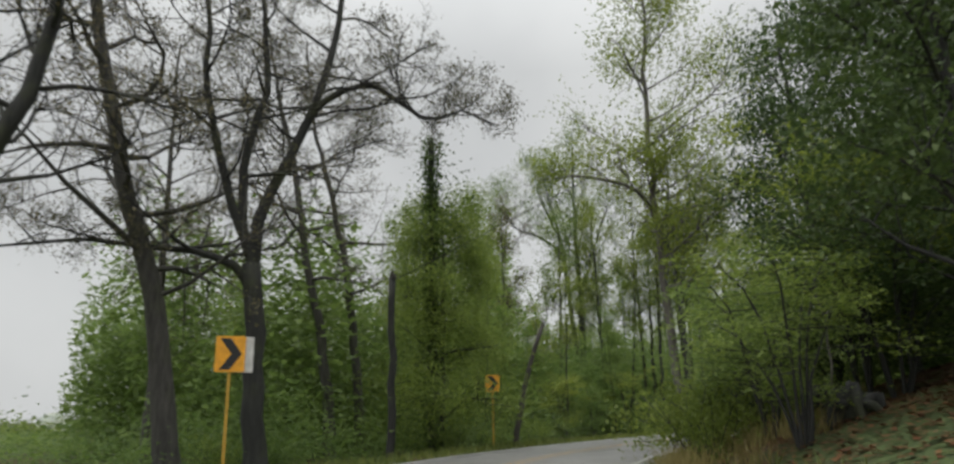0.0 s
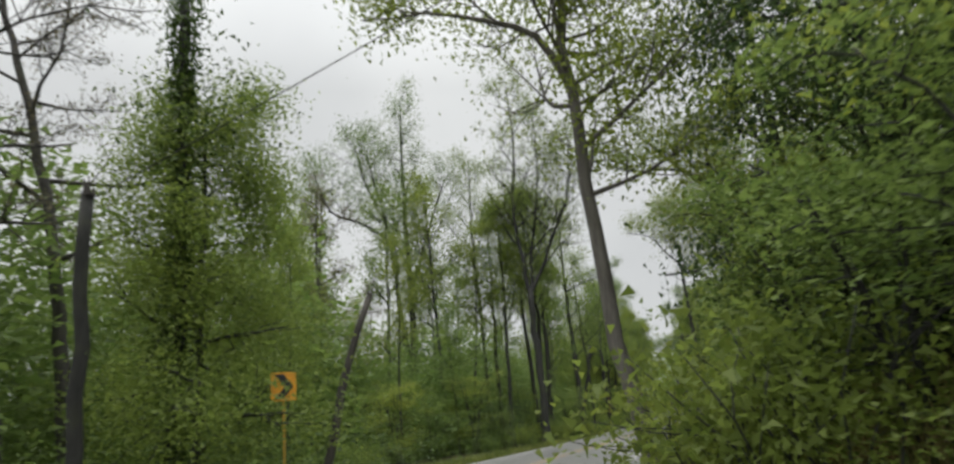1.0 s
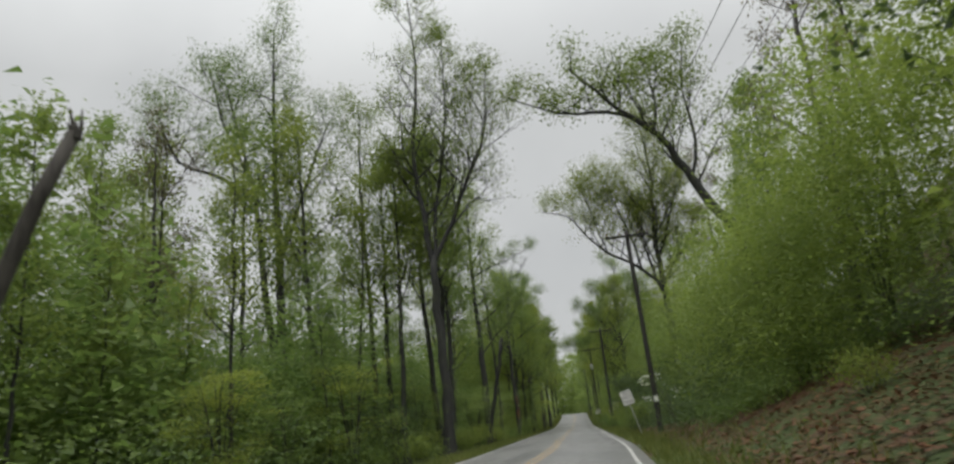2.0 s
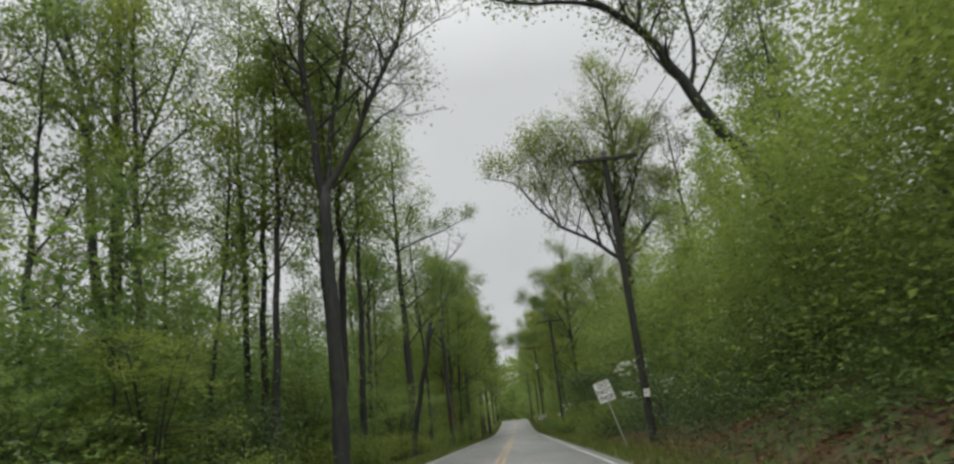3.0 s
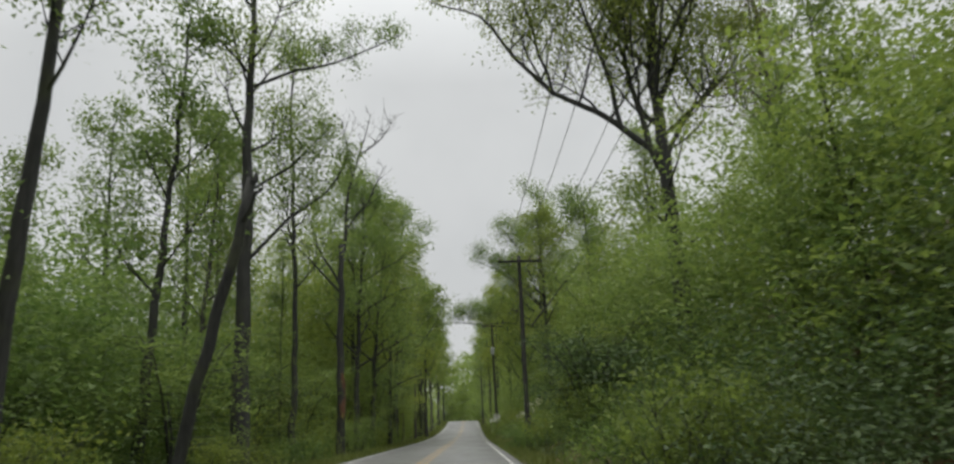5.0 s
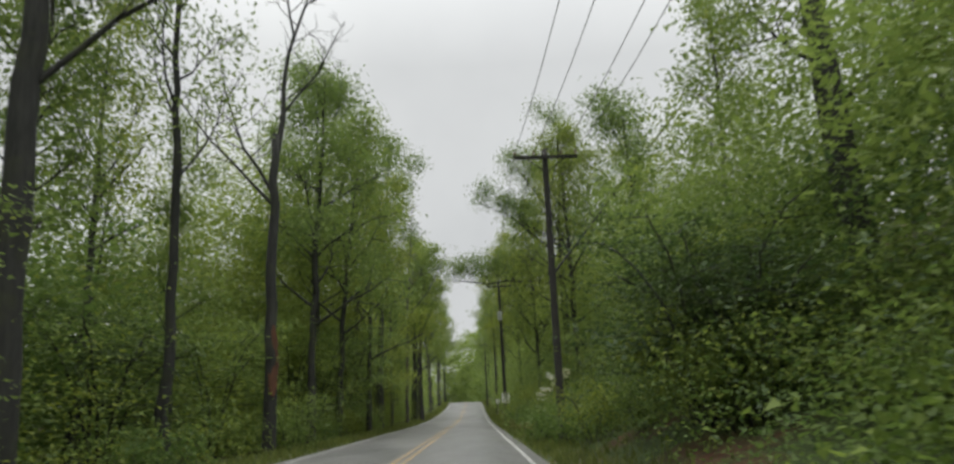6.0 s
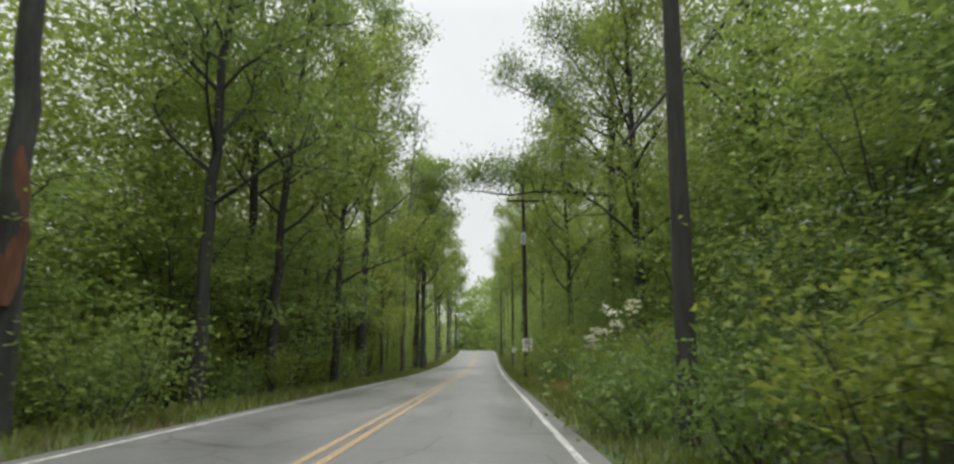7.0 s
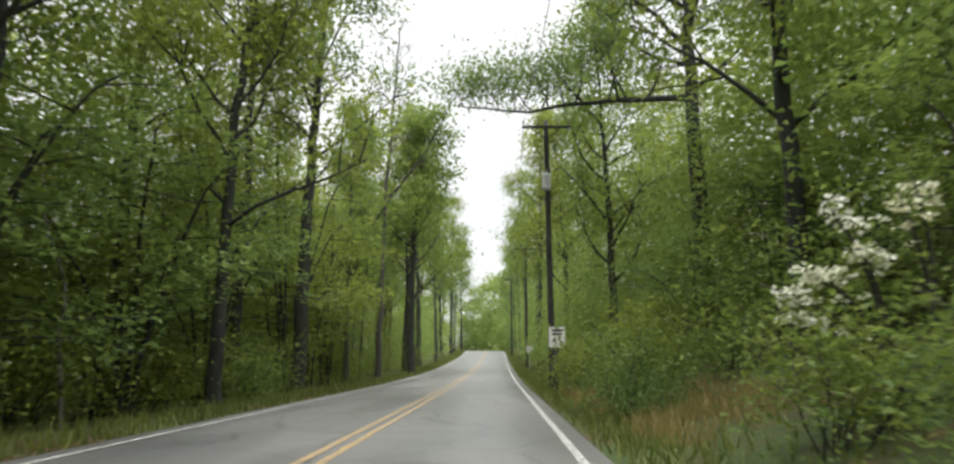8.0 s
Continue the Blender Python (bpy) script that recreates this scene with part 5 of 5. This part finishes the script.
def chevron_sign(x, y, top, facing, label, w=0.61, h=0.76, back=False, post_mat=POST_YELLOW):
    root = rooted("chevron_sign", x, y, label, "road sign", "curve warning signs")
    root.rotation_euler.z = radians(facing)
    zc = top - h / 2 - root.location.z
    sign_post(root, zc + h / 2 - 0.05, post_mat)
    panel = plate_part(root, "panel", w, h, 0, -0.012, zc, YELLOW, "orange-yellow reflective panel")
    s, t = w * 0.36, h * 0.44
    th = w * 0.36
    y0 = -0.005
    v = [(-s, y0, t), (-s + th, y0, t), (s + 0.02, y0, 0), (-s + th, y0, -t), (-s, y0, -t), (s + 0.02 - th, y0, 0)]
    mesh_object("chevron", v, [(0, 5, 2, 1), (5, 4, 3, 2)], BLACK, panel, "black arrowhead pointing right")
    bolts(panel, -0.003, (h * 0.38, -h * 0.38), POST_GREEN)
    if back:
        b = plate_part(root, "back_panel", w, h, 0.17, 0.06, zc - 0.005, BARE_METAL, "bare pale back of a second panel", 4)
        bolts(b, -0.003, (h * 0.38, -h * 0.38), POST_GREEN)
    return root


chevron_sign(-2.5, -58.0, 3.0, 46, "orange curve arrow sign with a second panel behind it", back=True)
chevron_sign(-5.25, -41.1, 2.98, 30, "orange curve arrow sign on a thin yellow post", 0.61, 0.7)

# no-passing sign, leaning
root = rooted("no_passing_sign", 4.62, -4.35, "white leaning no-passing sign on a thin post", "road sign")
root.rotation_euler = (0, radians(-15), 0)
sign_post(root, 2.55, POST_GREEN, 0.05)
panel = plate_part(root, "panel", 0.61, 0.76, 0, -0.012, 2.2, WHITE, "white reflective panel")
for k, word in enumerate(("DO", "NOT", "PASS")):
    lettering(word, 0.235, 0.01, 0.22 - 0.225 * k, -0.005, panel, BLACK)
v, f = frame_ring(0.585, 0.735, 0.012, -0.0045)
mesh_object("border", v, f, BLACK, panel)
bolts(panel, -0.003, (0.33, -0.345), POST_GREEN)

# speed limit sign in front of the third pole
root = rooted("speed_limit_sign", 4.3, 69.3, "white speed limit sign on a dark wooden post", "road sign")
ps = Plant(5)
ps.tube([(0, 0.05, -0.3), (0, 0.05, 1), (0, 0.05, 2.4)], [0.055, 0.055, 0.055], 8)
ps.wood("post", POLE_WOOD, root)
panel = plate_part(root, "panel", 0.61, 0.76, 0, -0.02, 2.12, WHITE, "white reflective panel")
lettering("45", 0.4, 0, -0.14, -0.005, panel, BLACK)
bar(panel, "text_bar", -0.2, 0.2, 0.2, 0.29, -0.005, BLACK)
bar(panel, "text_bar", -0.18, 0.18, 0.07, 0.16, -0.005, BLACK)
v, f = frame_ring(0.585, 0.735, 0.012, -0.0045)
mesh_object("border", v, f, BLACK, panel)

root = rooted("small_sign", 4.75, 103.0, "small pale roadside sign far along the road", "road sign")
sign_post(root, 2.0, POST_GREEN)
plate_part(root, "panel", 0.5, 0.5, 0, -0.012, 1.9, WHITE)


def ring_stack(prof, sides=12):
    """A turned shape from (radius, height) pairs."""
    v = [(r * math.cos(a), r * math.sin(a), z) for r, z in prof for a in np.arange(sides) * 2 * math.pi / sides]
    f = [(i * sides + j, i * sides + (j + 1) % sides, (i + 1) * sides + (j + 1) % sides, (i + 1) * sides + j) for i in range(len(prof) - 1) for j in range(sides)]
    f += [tuple(range((len(prof) - 1) * sides, len(prof) * sides)), tuple(reversed(range(sides)))]
    return v, f


def beam(a, b, w, h):
    a, b = Vector(a), Vector(b)
    d = (b - a).normalized()
    s = d.cross(Vector((0, 0, 1))).normalized() * w / 2
    u = s.cross(d).normalized() * h / 2
    v = [p + i * s + j * u for p in (a, b) for i, j in ((-1, -1), (1, -1), (1, 1), (-1, 1))]
    return [tuple(p) for p in v], [(0, 1, 2, 3), (7, 6, 5, 4), (0, 4, 5, 1), (1, 5, 6, 2), (2, 6, 7, 3), (3, 7, 4, 0)]


ARMS = {}


def utility_pole(key, x, y, top, lean, arm, label, notice=False, can=False, second=False):
    root = rooted("utility_pole", x, y, label, "utility pole", "poles along the road")
    h = top - root.location.z
    lx, ly = lean
    p = Plant(int(abs(y)) + 3)
    p.path([(0, 0, -0.4), (lx * 0.5, ly * 0.5, h * 0.5), (lx, ly, h)], 0.16, 0.11, 12, 0.0, 0.004)
    p.wood("pole", POLE_WOOD, root)
    tips = []
    if arm:
        for i, z in enumerate((h - 0.35, h - 1.2) if second else (h - 0.35,)):
            half = arm / 2
            v, f = beam((lx - half, ly - 0.14, z), (lx + half, ly - 0.14, z), 0.1, 0.12)
            bar_ob = mesh_object("crossarm", v, f, POLE_WOOD, root)
            for s in (-1, 1):
                v, f = beam((lx + s * half * 0.6, ly - 0.16, z - 0.06), (lx, ly - 0.14, z - 0.62), 0.03, 0.03)
                mesh_object("brace", v, f, POLE_WOOD, root)
            for s in (-0.94, -0.35, 0.5, 0.94):
                v, f = ring_stack([(0.015, 0), (0.015, 0.08), (0.05, 0.09), (0.055, 0.12), (0.035, 0.14), (0.045, 0.17), (0.02, 0.2)], 10)
                ins = mesh_object("insulator", [(a + lx + s * half, b + ly - 0.14, c + z + 0.06) for a, b, c in v], f, CERAMIC, bar_ob)
                tips.append((x + lx + s * half, y + ly - 0.14, root.location.z + z + 0.25))
    ARMS[key] = tips
    if notice:
        v, f = bevel_plate(0.23, 0.28, 0.006, 0.01)
        ob = mesh_object("notice", v, f, WHITE, root, "small white notice plate")
        ob.location = (lx * 0.17, ly * 0.17 - 0.175, 1.85 - root.location.z)
    if can:
        v, f = ring_stack([(0.17, 0), (0.19, 0.03), (0.19, 0.68), (0.2, 0.7), (0.2, 0.74), (0.06, 0.82)], 16)
        ob = mesh_object("transformer", [(a + lx * 0.8 - 0.06, b - 0.36, c * 0.92 + 8.68 - root.location.z) for a, b, c in v], f, CAN, root, "pale grey transformer can")
        v, f = ring_stack([(0.03, 0), (0.045, 0.05), (0.03, 0.1), (0.045, 0.15), (0.02, 0.22)], 8)
        mesh_object("bushing", [(a + lx * 0.8 - 0.06, b - 0.36, c + 9.42 - root.location.z) for a, b, c in v], f, CERAMIC, ob)
    return root


utility_pole("a", 5.6, -4.2, 11.1, (-0.3, -0.6), 2.4, "dark wooden utility pole with crossarm and a white notice", notice=True)
utility_pole("b", 4.9, 37.3, 10.75, (-0.05, 0.0), 2.45, "tall wooden utility pole with one crossarm")
utility_pole("c", 4.5, 74.2, 12.0, (-0.2, 0.0), 2.2, "wooden utility pole with crossarm and grey transformer", can=True)
utility_pole("d", 4.9, 112, 12.2, (-0.1, 0.0), 2.2, "far wooden utility pole with crossarm")
utility_pole("e", 4.2, 150, 13.4, (-0.1, 0.0), 2.2, "far wooden utility pole with crossarm")


def cable(a, b, sag, radius=0.011, n=14):
    p = Plant(1)
    a, b = np.array(a, float), np.array(b, float)
    u = np.linspace(0, 1, n)[:, None]
    pts = a + (b - a) * u - np.array([0, 0, 1]) * (4 * sag * u * (1 - u))
    o = pts[0].copy()
    p.tube(pts - o, np.full(n, radius), 5)
    root = p.wood("overhead_cable", WIRE, None)
    root.location = o
    return tagged(root, "thin dark overhead cable slung between poles", "cable", "overhead cables")


for k in range(4):
    for s, e in (("a", "b"), ("b", "c"), ("c", "d"), ("d", "e")):
        cable(ARMS[s][k], ARMS[e][k], 1.9 if s == "a" else 1.2)
    a = ARMS["a"][k]
    cable((a[0] + 5.5, a[1] - 55, a[2] + 2.0), a, 0.6)
cable((-7.56, -45.24, 6.7), (13.9, -45.6, 14.0), 0.15, 0.014)
